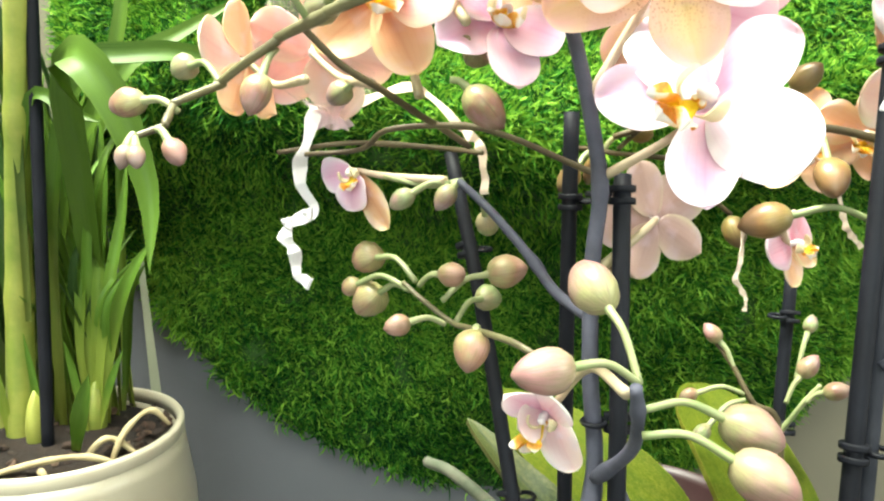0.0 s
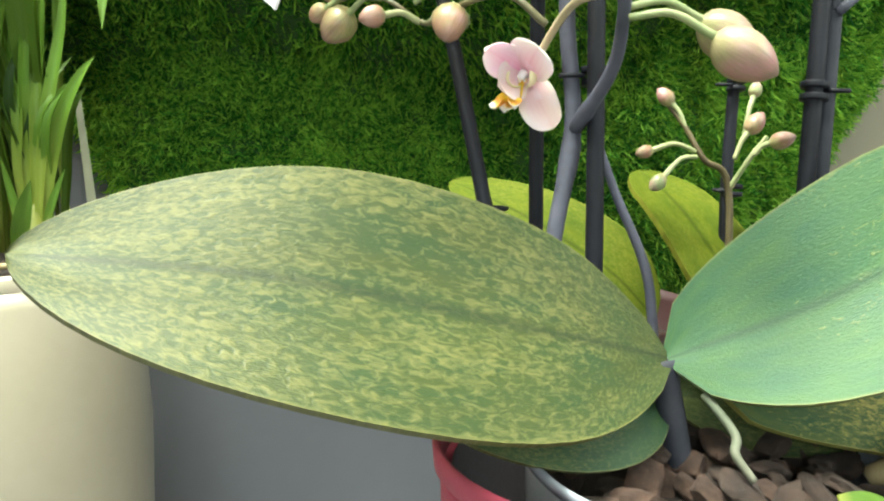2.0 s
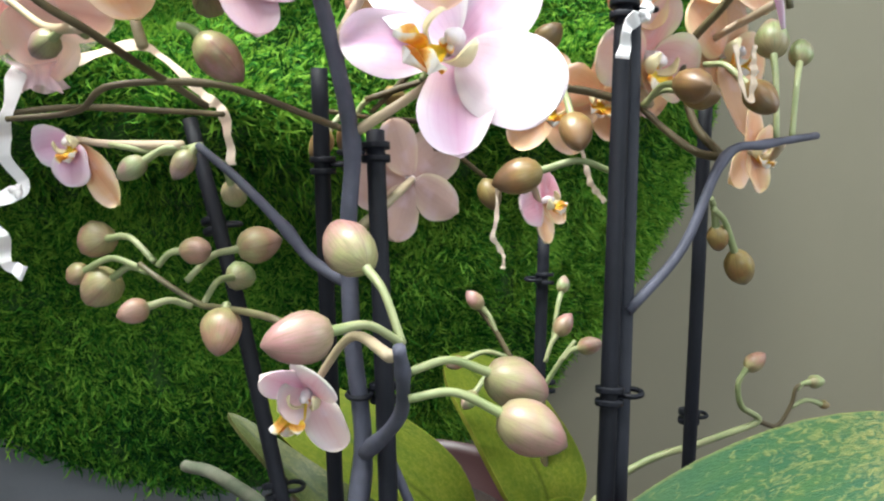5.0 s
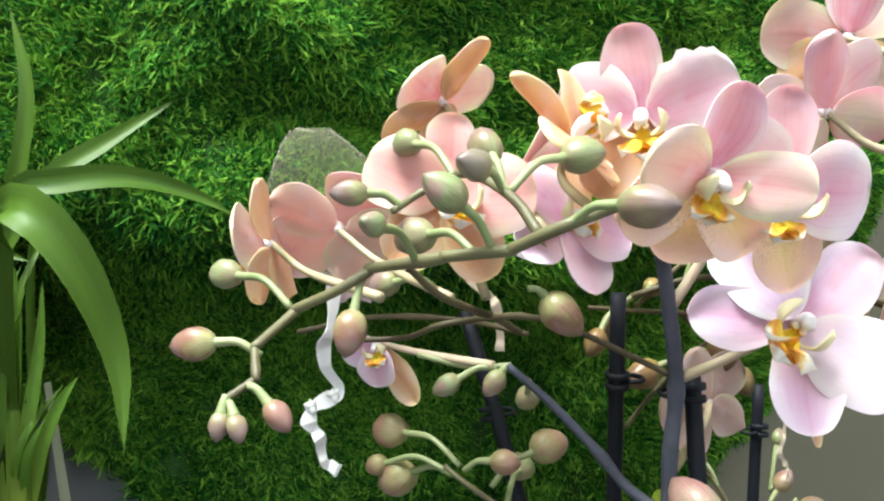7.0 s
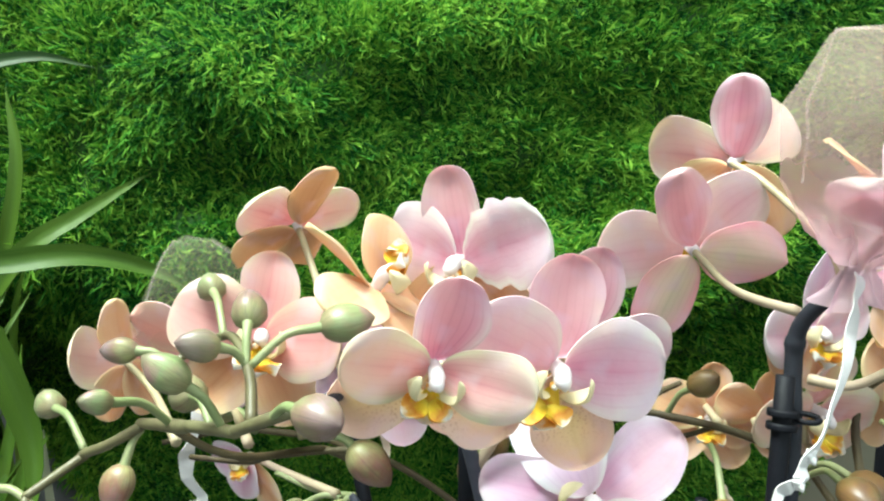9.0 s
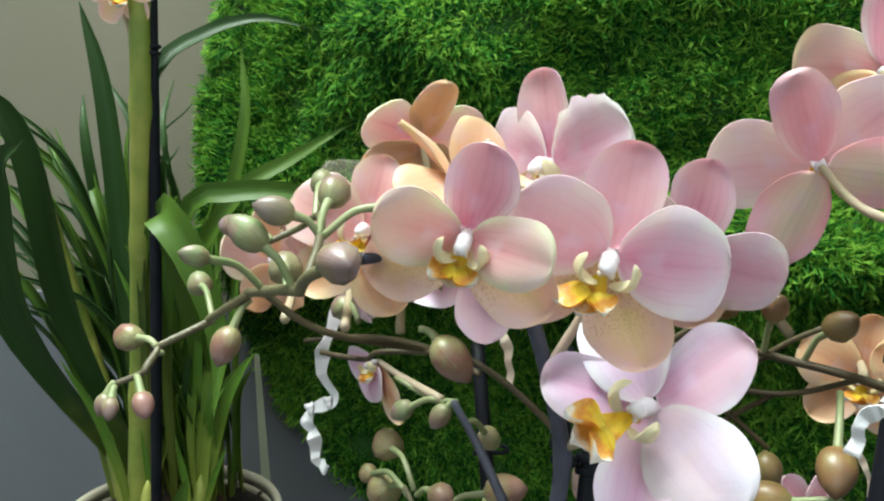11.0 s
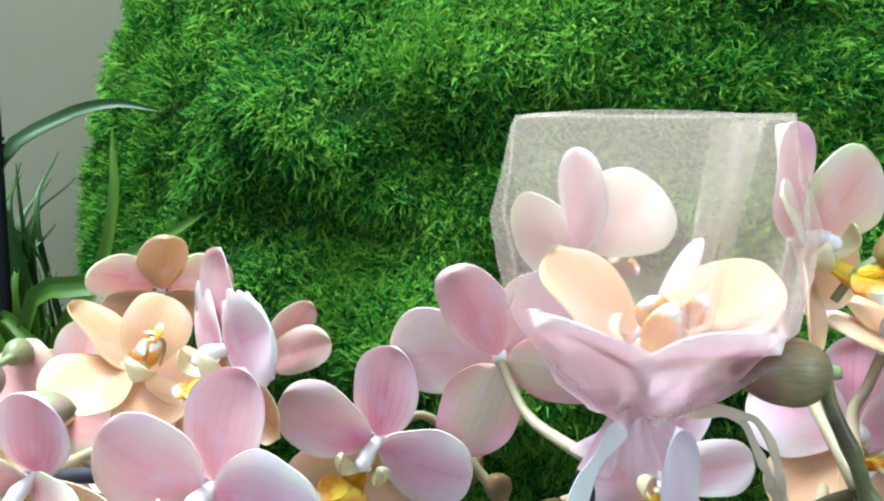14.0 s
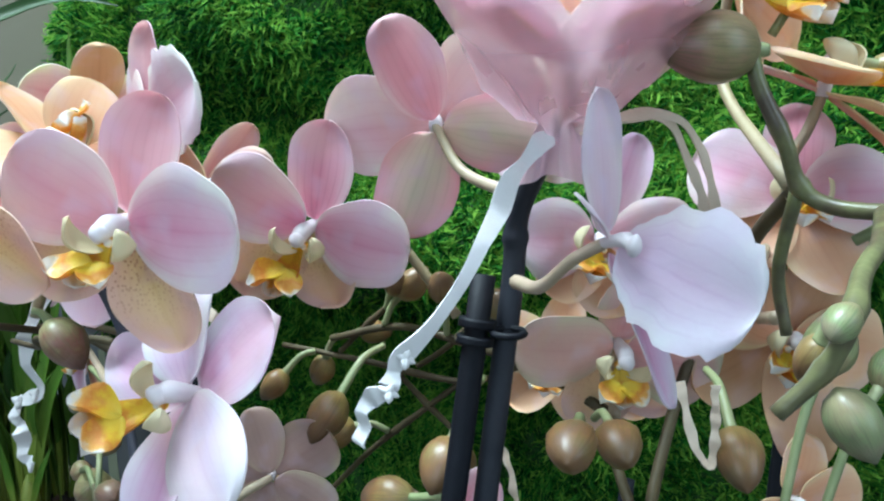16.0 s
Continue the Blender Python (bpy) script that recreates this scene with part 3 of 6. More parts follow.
def moss_blades(count):
    rng = np.random.default_rng(7)
    cells = 240
    gx, gz = np.linspace(MX - MR * 1.05, MX + MR * 1.05, cells), np.linspace(MZ - MR * 1.05, MZ + MR * 1.05, cells)
    depth = np.array([[moss_depth(x, z) for x in gx] for z in gz])
    swirl = np.array([[3.4 * noise.noise(Vector((x * 15.0, 8.0, z * 15.0))) for x in gx] for z in gz])
    tuft = np.array([[noise.noise(Vector((x * 55.0, 3.0, z * 55.0))) for x in gx] for z in gz])
    step = gx[1] - gx[0]
    slope_z, slope_x = np.gradient(depth, step)
    r = MR * np.sqrt(rng.random(count)) * (1 + 0.012 * rng.normal(size=count))
    a = rng.random(count) * 2 * math.pi
    x, z = MX + r * np.cos(a), MZ + r * np.sin(a)
    ix, iz = np.clip(((x - gx[0]) / step).astype(int), 0, cells - 1), np.clip(((z - gz[0]) / step).astype(int), 0, cells - 1)
    d = depth[iz, ix]

    def norm(v):
        return v / np.linalg.norm(v, axis=1, keepdims=True)

    out = norm(np.stack([-slope_x[iz, ix] * 0.8, -np.ones(count), -slope_z[iz, ix] * 0.8], 1))
    turn = swirl[iz, ix] + rng.normal(size=count) * 1.25
    lie = np.stack([np.cos(turn), -0.1 * np.ones(count), np.sin(turn) * 0.85], 1)
    go = norm(out * rng.uniform(0.35, 1.1, (count, 1)) + lie * 0.85 + rng.normal(size=(count, 3)) * 0.2)
    length = (rng.uniform(0.0045, 0.0105, count) * (1 + 0.35 * tuft[iz, ix]))[:, None]
    across = norm(np.cross(go, out) + rng.normal(size=(count, 3)) * 0.3)
    side = across * rng.uniform(0.00036, 0.00078, (count, 1))
    p = np.stack([x, YB - d + 0.001, z], 1) + out * (0.004 * tuft[iz, ix] + 0.001)[:, None]
    curl = across * rng.normal(size=(count, 1)) * 1.3 + np.array((0, 0, -0.25)) - out * 0.15
    one = p + go * length * 0.4
    two = one + norm(go + curl * 0.45) * length * 0.35
    end = two + norm(go * 0.7 + curl) * length * 0.35
    verts = np.stack([p - side, p + side, one + side, one - side, two + side * 0.75, two - side * 0.75, end], 1).reshape(-1, 3)
    faces = [f for k in range(0, count * 7, 7) for f in ((k, k + 1, k + 2, k + 3), (k + 3, k + 2, k + 4, k + 5), (k + 5, k + 4, k + 6))]
    return verts.tolist(), faces, np.zeros((count * 7, 2)), MOSS


tagged(part("moss", moss_blades(210000), panel), "dense curly green moss strands", kind="stuff")


# ---- orchid parts ----
TEMPLATE = {"D": (0, 1, -0.05), "PL": (-0.98, 0.28, 0.02), "PR": (0.98, 0.28, 0.02), "SL": (-0.62, -0.82, -0.05), "SR": (0.62, -0.82, -0.05)}


def flower(plant, centre, facing, up, size, mats, stalk=(), leave=(), label="", lip=True, slim=0.33, wide=None, norm=None, torn=(), **tips):
    """One open flower. mats: dorsal sepal, petals, lower sepals. stalk: places from the flower's back to the spike. tips: local places of the tips of its five leaves.
    wide: half widths that differ from the usual ones. norm: which way a leaf faces where it does not face as the flower does. torn: leaves with a ragged edge."""
    c = np.asarray(centre, float)
    out = unit(facing)
    vert = unit(np.asarray(up, float) - out * np.dot(up, out))
    right = np.cross(vert, out)
    frame3 = np.stack([right, vert, out], 1) * size

    def w(p):
        return c + frame3 @ np.asarray(p, float)

    seed = int(abs(c[0] * 7919 + c[2] * 3571) * 100) % 97
    girth = size if lip else 0.6 * size
    body = merge(tube([w((0, 0.0, -0.06)), w((0, 0.02, 0.1)), w((0, 0.03, 0.24)), w((0, -0.02, 0.33))], [0.06 * girth, 0.07 * girth, 0.085 * girth, 0.07 * girth], COLUMN, 10),
                 bud_shape(w((0, -0.07, 0.3)), w((0, 0.07, 0.36)), 0.085 * girth, COLUMN))
    head = part("flower", body, plant, label)
    widths = {"D": slim, "PL": 0.46, "PR": 0.46, "SL": 0.36, "SR": 0.37, **(wide or {})}
    names = {"D": "dorsal_sepal", "PL": "petal", "PR": "petal", "SL": "lateral_sepal", "SR": "lateral_sepal"}
    pick = {"D": 0, "PL": 1, "PR": 1, "SL": 2, "SR": 2}
    for i, key in enumerate(("D", "SL", "SR", "PL", "PR")):
        if key in leave:
            continue
        tip = np.asarray(tips.get(key, TEMPLATE[key]), float)
        level = 0.05 if key[0] == "P" else -0.03
        start = tip * 0.06 + np.array((0, 0, level))
        n = np.asarray(norm[key], float) if norm and key in norm else frame3 @ np.array((0, 0, 1.0))
        shape = (0.60, 0.42) if key[0] == "P" else (0.56, 0.46)
        part(names[key], petal(w(start), w(tip), n, widths[key] * size, mats[pick[key]], (1.2, 0.6), 0.10 if key[0] == "P" else 0.20, 0.08 if key[0] == "P" else 0.05, 0.06, seed=seed + i, blunt=shape,
                               torn=0.10 if key in torn else 0.0, roll=0.16 if key[0] == "P" else 0.05), head)
    if lip:
        L = np.asarray(tips.get("LIP", (0, -0.42, 0.5)), float)
        hinge = np.array((0, -0.1, 0.16))
        tongue = petal(w(hinge), w(L), frame3 @ np.array((0, 0.75, 0.7)), 0.15 * size, LIP, (1.7, 0.6), 0.45, -0.10, 0.10, 16, 9, 0.0007, seed)
        wing = [petal(w(hinge + (L - hinge) * 0.50), w(L + (sx * 0.22, 0.05, 0.00)), frame3 @ np.array((sx * 0.3, 0.8, 0.6)), 0.13 * size, LIP, (1.1, 0.55), 0.4, 0.12, 0.34, 14, 9, 0.0006, seed + sx) for sx in (-1, 1)]
        callus = merge(*[bud_shape(w(hinge + (sx * 0.035, 0.01, 0.03)), w(hinge + (sx * 0.05, 0.02, 0.17)), 0.042 * size, LIP) for sx in (-1, 1)])
        part("lip", merge(tongue, *wing, callus), head, "yellow and orange lip with white tip")
        for sx in (-1, 1):
            lobe = petal(w(hinge + (sx * 0.06, -0.10, 0.06)), w((sx * 0.19, 0.10, 0.42)), frame3 @ np.array((sx * 1.0, -0.2, 0.35)), 0.095 * size, SIDELOBE, (1.1, 0.6), -0.3, 0.36, 0.08, 12, 7, 0.0005, seed)
            part("lip_side_lobe", lobe, head, "cream side lobe of the lip")
    if len(stalk):
        part("pedicel", tube([w((0, 0, -0.04))] + [np.asarray(p, float) for p in stalk], [0.0010, 0.0011, 0.0014], STALK, 8), head)
    return head


def bud(plant, place, source, length, material, lift=0.3, fat=0.36):
    """A closed bud centred at place, on a curved stalk from source."""
    p, s = np.asarray(place, float), np.asarray(source, float)
    length *= 0.88
    aim = unit(unit(p - s) + np.array((0, 0, -0.25 if lift > 0 else 0.2)))
    base, tip = p - aim * length * 0.5, p + aim * length * 0.5
    ob = part("bud", bud_shape(base, tip, length * fat, material), plant)
    gap = np.linalg.norm(base - s)
    if gap > 0.002:
        mid = (base + s) * 0.5 + np.array((0, 0, lift * gap * 0.5))
        part("pedicel", tube([s, mid, base - aim * length * 0.05, base + aim * length * 0.08], [0.0009, 0.0009, 0.0011, 0.0013], PEDICEL, 7), ob)
    return ob


def leaf(plant, points, normal, width, material, shape=(1.05, 0.72), fold=0.22, bow=0.0, thick=0.0022, label="", sides=15):
    """A broad leaf; points run along its midrib from the base to the tip."""
    count = 26
    line = glide(points, count)
    up = unit(normal)
    a, b = shape

    def at(s, v):
        u = 0.5 - 0.5 * math.cos(math.pi * (0.1 + 0.9 * s)) if s > 0 else 0.0
        k = u * (count - 1)
        i = min(int(k), count - 2)
        p = line[i] + (line[i + 1] - line[i]) * (k - i)
        along = unit(line[min(i + 2, count - 1)] - line[max(i - 1, 0)])
        n = unit(up - along * np.dot(up, along))
        side = np.cross(along, n)
        w = width * (max(math.sin(math.pi * u ** a), 0.0) ** b + 0.10 * (1 - u) ** 3)
        lift = fold * w * (abs(v) ** 1.3) - bow * w * v * v + 0.012 * width * math.sin(9 * u + 4 * v)
        return p + side * w * v + n * lift, n

    return part("leaf", sheet(count, sides, at, thick, material), plant, label)


def strap(plant, points, width, material, facing=(0.2, -1, 0.4), name="leaf"):
    """A long narrow grass-like leaf."""
    count = 18
    line = glide(points, count)
    face = np.asarray(facing, float)

    def at(u, v):
        i = min(int(round(u * (count - 1))), count - 1)
        along = unit(line[min(i + 1, count - 1)] - line[max(i - 1, 0)])
        n = unit(face - along * np.dot(face, along))
        side = np.cross(along, n)
        w = width * min(1.0, 0.38 + 1.5 * u) * (1 - max(0.0, (u - 0.45) / 0.55) ** 2.2)
        return line[i] + side * w * v + n * w * 0.45 * abs(v), n

    return part(name, sheet(count, 5, at, 0.0006, material), plant)


def ribbon(points, width, material, label, twist=3.0, facing=(0, -1, 0.1), knots=()):
    """A loose strip; knots: places where it is crumpled into a lump."""
    count = 12 * len(points)
    line = glide(points, count)
    face = np.asarray(facing, float)

    def at(u, v):
        i = min(int(round(u * (count - 1))), count - 1)
        along = unit(line[min(i + 1, count - 1)] - line[max(i - 1, 0)])
        n = unit(face - along * np.dot(face, along))
        side = np.cross(along, n)
        turn = 0.55 * math.sin(twist * 2 * math.pi * u) + 0.25 * math.sin(17 * u)
        side, n = side * math.cos(turn) + n * math.sin(turn), n * math.cos(turn) - side * math.sin(turn)
        return line[i] + side * width * v * (0.80 + 0.20 * math.sin(31 * u + 2 * math.sin(9 * u))) + (n * 0.35 + side * 0.22) * width * (abs(math.asin(math.sin(23 * u + 1.5 * math.sin(7 * u)))) - 0.8), n

    ob = thing("ribbon", tuple(points[0]), label, "ribbon", "tie ribbons")
    part("strip", sheet(count, 4, at, 0.0003, material), ob)
    for place in knots:
        p, r = np.asarray(place, float), width * 0.85
        lumps = [bud_shape(p - unit(d) * r * 1.3, p + unit(d) * r * 1.2, r * 0.62, material, 7, 6) for d in ((0.5, -0.3, 1.0), (1.0, 0.2, -0.5), (-0.2, 0.8, 0.9))]
        part("knot", merge(*lumps), ob, "crumpled knot of the ribbon")
    return ob


def stake(points, radius, clips, label):
    ob = thing("plant_stake", tuple(points[0]), label, "plant stake", "black plant stakes")
    part("rod", tube(points, [radius, radius], STAKE_BLACK, 10), ob)
    line = [np.asarray(p, float) for p in points]
    for u, dx in clips:
        p = line[0] + (line[-1] - line[0]) * u
        along = unit(line[-1] - line[0])
        rings = [tube([p + along * (h - 0.0008), p + along * (h + 0.0008)], [radius * 1.35 + 0.0005] * 2, STAKE_BLACK, 12, 4) for h in (-0.0018, 0.0014)]
        loop = tube([p + np.array((dx + 0.003 * math.cos(a), 0.003 * math.sin(a) - 0.0, 0)) for a in np.linspace(0, 6.28, 9)], [0.0007] * 2, STAKE_BLACK, 6, 24)
        part("clip", merge(*rings, loop), ob, "black plastic clip")
    return ob


# ---- the red pot with its orchid ----
POT = (0.0953, 0.151, DESK)
red_pot = thing("flower_pot", POT, "red plastic oval flower pot standing on the table", "flower pot", "flower pots")
part("wall", lathe(POT, [(0.086, 0.0), (0.0885, 0.003), (0.0948, 0.2190), (0.0953, 0.2215), (0.0938, 0.2215), (0.0925, 0.219), (0.085, 0.006)], POT_RED, 96, True, 0.61), red_pot)
part("rim", lathe(POT, [(0.0954, 0.2217), (0.0964, 0.2226), (0.0967, 0.2268), (0.0960, 0.2284), (0.0948, 0.2276), (0.0938, 0.2217), (0.0954, 0.2217)], POT_RED, 96, False, 0.61), red_pot, "rounded rim of the pot")
# separate inner skin that carries the pot's inner shade as colour
part("inside", lathe(POT, [(0.0920, 0.2212), (0.0835, 0.008), (0.002, 0.007)], POT_INSIDE_SHADED, 96, False, 0.61), red_pot, "inside of the pot, darkened as if in shade")
LIN = (0.0645, 0.148, TOP + 0.0085)
liner = thing("inner_pot", (LIN[0], LIN[1], TOP - 0.11), "pale translucent liner pot inside the red pot", "inner pot")
part("wall", lathe(LIN, [(0.034, -0.120), (0.0443, 0.0948), (0.0424, 0.0948), (0.0425, 0.093), (0.040, 0.06)], LINER, 72), liner)
part("rim", lathe(LIN, [(0.0443, 0.0950), (0.0455, 0.0965), (0.0460, 0.0985), (0.0452, 0.0992), (0.0436, 0.0980), (0.0425, 0.0950), (0.0443, 0.0950)], LINER, 72, False), liner, "rolled rim of the liner")
mulch = thing("potting_bark", (LIN[0], LIN[1], TOP + 0.09), "coarse brown bark chips filling the liner pot", "potting bark")
part("bed", lathe((LIN[0], LIN[1], TOP + 0.068), [(0.03, 0.0), (0.0410, 0.010), (0.0410, 0.022), (0.030, 0.025), (0.012, 0.027), (0.002, 0.028)], SOIL, 32), mulch)
rng = random.Random(5)


def chip_shape(seed):
    """An uneven flake of bark with worn corners."""
    r = random.Random(seed)
    bm = bmesh.new()
    bmesh.ops.create_icosphere(bm, subdivisions=2, radius=1.0)
    sx, sy, sz = r.uniform(0.005, 0.0095), r.uniform(0.0032, 0.0052), r.uniform(0.0016, 0.0032)
    shift = Vector((r.uniform(0, 50), r.uniform(0, 50), 3.0))
    for v in bm.verts:
        c = v.co.copy()
        boxy = Vector([math.copysign(abs(q) ** 0.55, q) for q in c])
        v.co = boxy * (1 + 0.45 * noise.noise(c * 1.3 + shift) + 0.16 * noise.noise(c * 3.5 + shift))
        v.co.x, v.co.y, v.co.z = v.co.x * sx, v.co.y * sy, v.co.z * sz
    me = bpy.data.meshes.new("chip")
    bm.to_mesh(me)
    bm.free()
    me.materials.append((BARK_DARK, BARK, BARK_DARK, BARK_TAN, BARK_DARK, BARK)[seed % 6])
    return me


chips = [chip_shape(k) for k in range(9)]
for k in range(88):
    a, r = rng.uniform(0, 6.28), 0.040 * math.sqrt(rng.random())
    ob = hang(new("bark_chip", chips[k % 9]), mulch)
    ob.matrix_basis = pose(LIN[0] + r * math.cos(a), LIN[1] + r * math.sin(a), TOP + 0.0965 + rng.uniform(-0.002, 0.006), rng.uniform(-45, 45), rng.uniform(-45, 45), rng.uniform(0, 360)) @ Matrix.Scale(rng.uniform(0.45, 1.0), 4)

single("leaf_scrap", sheet(10, 5, lambda u, v: (np.array((0.0815 + 0.012 * u, 0.126 - 0.003 * u, 0.8835 - 0.002 * u + 0.0012 * math.sin(3 * u))) + np.array((0.0, 0.0011, 0.0013)) * v * math.sin(math.pi * (0.15 + 0.7 * u)), np.array((0.1, -0.7, 0.7))), 0.0005, BLADE),
       "bright green scrap of leaf lying on the bark", "leaf scrap")
single("water_bead", bud_shape((0.0990, 0.1330, 0.8850), (0.1020, 0.1330, 0.8905), 0.0027, BEAD), "pale blue translucent gel bead on the bark", "gel bead")
BASE = np.array((0.055, 0.158, 0.904))
orchid = thing("orchid_plant", (0.055, 0.158, TOP + 0.09), "pink moth orchid with mottled leaves, in the red pot", "orchid", "orchids")
part("crown", tube([(0.060, 0.152, TOP + 0.092), (0.057, 0.156, 0.89), (0.055, 0.158, 0.904)], [0.0030, 0.0034, 0.003], STEM_BLACK, 12), orchid, "short dark stem base")
leaf(orchid, [BASE, (0.025, 0.151, 0.913), (-0.028, 0.140, 0.9285), (-0.083, 0.135, 0.9360)], (0.05, -0.68, 0.73), 0.0303, LEAF_MOTTLED, (1.15, 0.62), 0.10, label="broad green leaf with yellow mottling")
leaf(orchid, [BASE + (0.001, 0, 0), (0.086, 0.152, 0.917), (0.123, 0.149, 0.936), (0.162, 0.150, 0.947), (0.202, 0.155, 0.945)], (-0.2, -0.75, 0.62), 0.0258, LEAF_SHEEN, (0.9, 0.60), 0.16, label="broad leaf with a blue-green sheen")
leaf(orchid, [BASE + (0.002, 0.006, -0.010), (0.036, 0.150, 0.895), (0.000, 0.142, 0.896)], (0, -0.8, 0.5), 0.0138, LEAF_UNDER, label="small dark green lower leaf")
leaf(orchid, [BASE + (0.003, 0.008, -0.012), (0.092, 0.166, 0.890), (0.148, 0.171, 0.899), (0.219, 0.176, 0.915)], (0.1, -0.85, 0.4), 0.017, LEAF_MOTTLED, label="lower leaf with yellow-brown mottling")
leaf(orchid, [BASE + (0.015, 0.003, -0.008), (0.112, 0.160, 0.894), (0.145, 0.154, 0.887), (0.167, 0.139, 0.867)], (0.05, -0.8, 0.6), 0.0185, LEAF_BARK, (0.9, 0.5), label="drooping leaf blotched with yellow")

# first spike, on its stake
stake([(0.0425, 0.172, TOP + 0.09), (0.044, 0.186, 0.97), (0.0465, 0.203, 1.034)], 0.0023, [(0.62, -0.006), (0.97, -0.006)], "black plant stake in the red pot carrying a flower spike")
part("spike", tube([(0.033, 0.176, 0.895), (0.032, 0.180, 0.924), (0.039, 0.189, 0.957), (0.038, 0.194, 0.985), (0.0385, 0.198, 1.012), (0.040, 0.199, 1.031), (0.036, 0.197, 1.052), (0.031, 0.194, 1.069), (0.026, 0.191, 1.077), (0.014, 0.172, 1.084), (0.004, 0.160, 1.084)],
                   [0.0022, 0.0022, 0.0021, 0.0019, 0.0016, 0.0013], STEM_DARK, 10, 70, [(0.18, 0.25), (0.5, 0.2)]), orchid)
part("spike", tube([(0.004, 0.160, 1.084), (-0.007, 0.161, 1.080), (-0.014, 0.170, 1.0745), (-0.0145, 0.1705, 1.0742), (-0.025, 0.180, 1.0718), (-0.026, 0.181, 1.0712), (-0.0385, 0.193, 1.0675), (-0.0395, 0.1935, 1.0665), (-0.047, 0.195, 1.0620), (-0.0548, 0.2005, 1.0575), (-0.0556, 0.2005, 1.0565), (-0.0635, 0.192, 1.0523), (-0.0642, 0.1915, 1.0515), (-0.0641, 0.185, 1.0475), (-0.0646, 0.1847, 1.0467), (-0.0705, 0.181, 1.0442)],
                   [0.0013, 0.0013, 0.0011, 0.0008], STEM_OLIVE, 8, 0, [(0.35, 0.25), (0.65, 0.25), (0.85, 0.25)]), orchid)
part("spike", tube([(-0.010, 0.165, 1.078), (-0.012, 0.176, 1.084), (-0.018, 0.190, 1.088), (-0.026, 0.196, 1.084), (-0.034, 0.192, 1.080)], [0.0012, 0.0010, 0.0008], STEM_OLIVE, 8), orchid)
part("spike", tube([(-0.032, 0.188, 1.069), (-0.024, 0.193, 1.061), (-0.016, 0.200, 1.056), (-0.006, 0.219, 1.049), (-0.001, 0.226, 1.046), (0.008, 0.229, 1.040)], [0.0009, 0.0010, 0.0010], STEM_BROWN, 8), orchid)
part("spike", tube([(0.040, 0.200, 1.034), (0.033, 0.210, 1.037), (0.019, 0.220, 1.043), (0.006, 0.225, 1.046), (-0.015, 0.225, 1.045), (-0.024, 0.235, 1.039), (-0.042, 0.244, 1.037)], [0.0009, 0.0009, 0.0008], STEM_BROWN, 8, 0, [(0.5, 0.3)]), orchid)
part("spike", tube([(0.039, 0.189, 0.957), (0.0435, 0.172, 0.972), (0.042, 0.160, 0.984), (0.040, 0.155, 0.994)], [0.0018, 0.0016, 0.0014], STEM_DARK, 8, 0, [(0.1, 0.3), (0.8, 0.3)]), orchid)
part("spike", tube([(0.006, 0.231, 1.030), (-0.004, 0.238, 1.028), (-0.018, 0.247, 1.030)], [0.0010, 0.0008], PEDICEL, 7), orchid)
part("spike", tube([(0.0375, 0.197, 0.998), (0.030, 0.204, 1.003), (0.024, 0.211, 1.011), (0.014, 0.222, 1.022), (0.005, 0.231, 1.030)], [0.0016, 0.0014, 0.0011], STEM_DARK, 8, 0, [(0.45, 0.3)]), orchid)

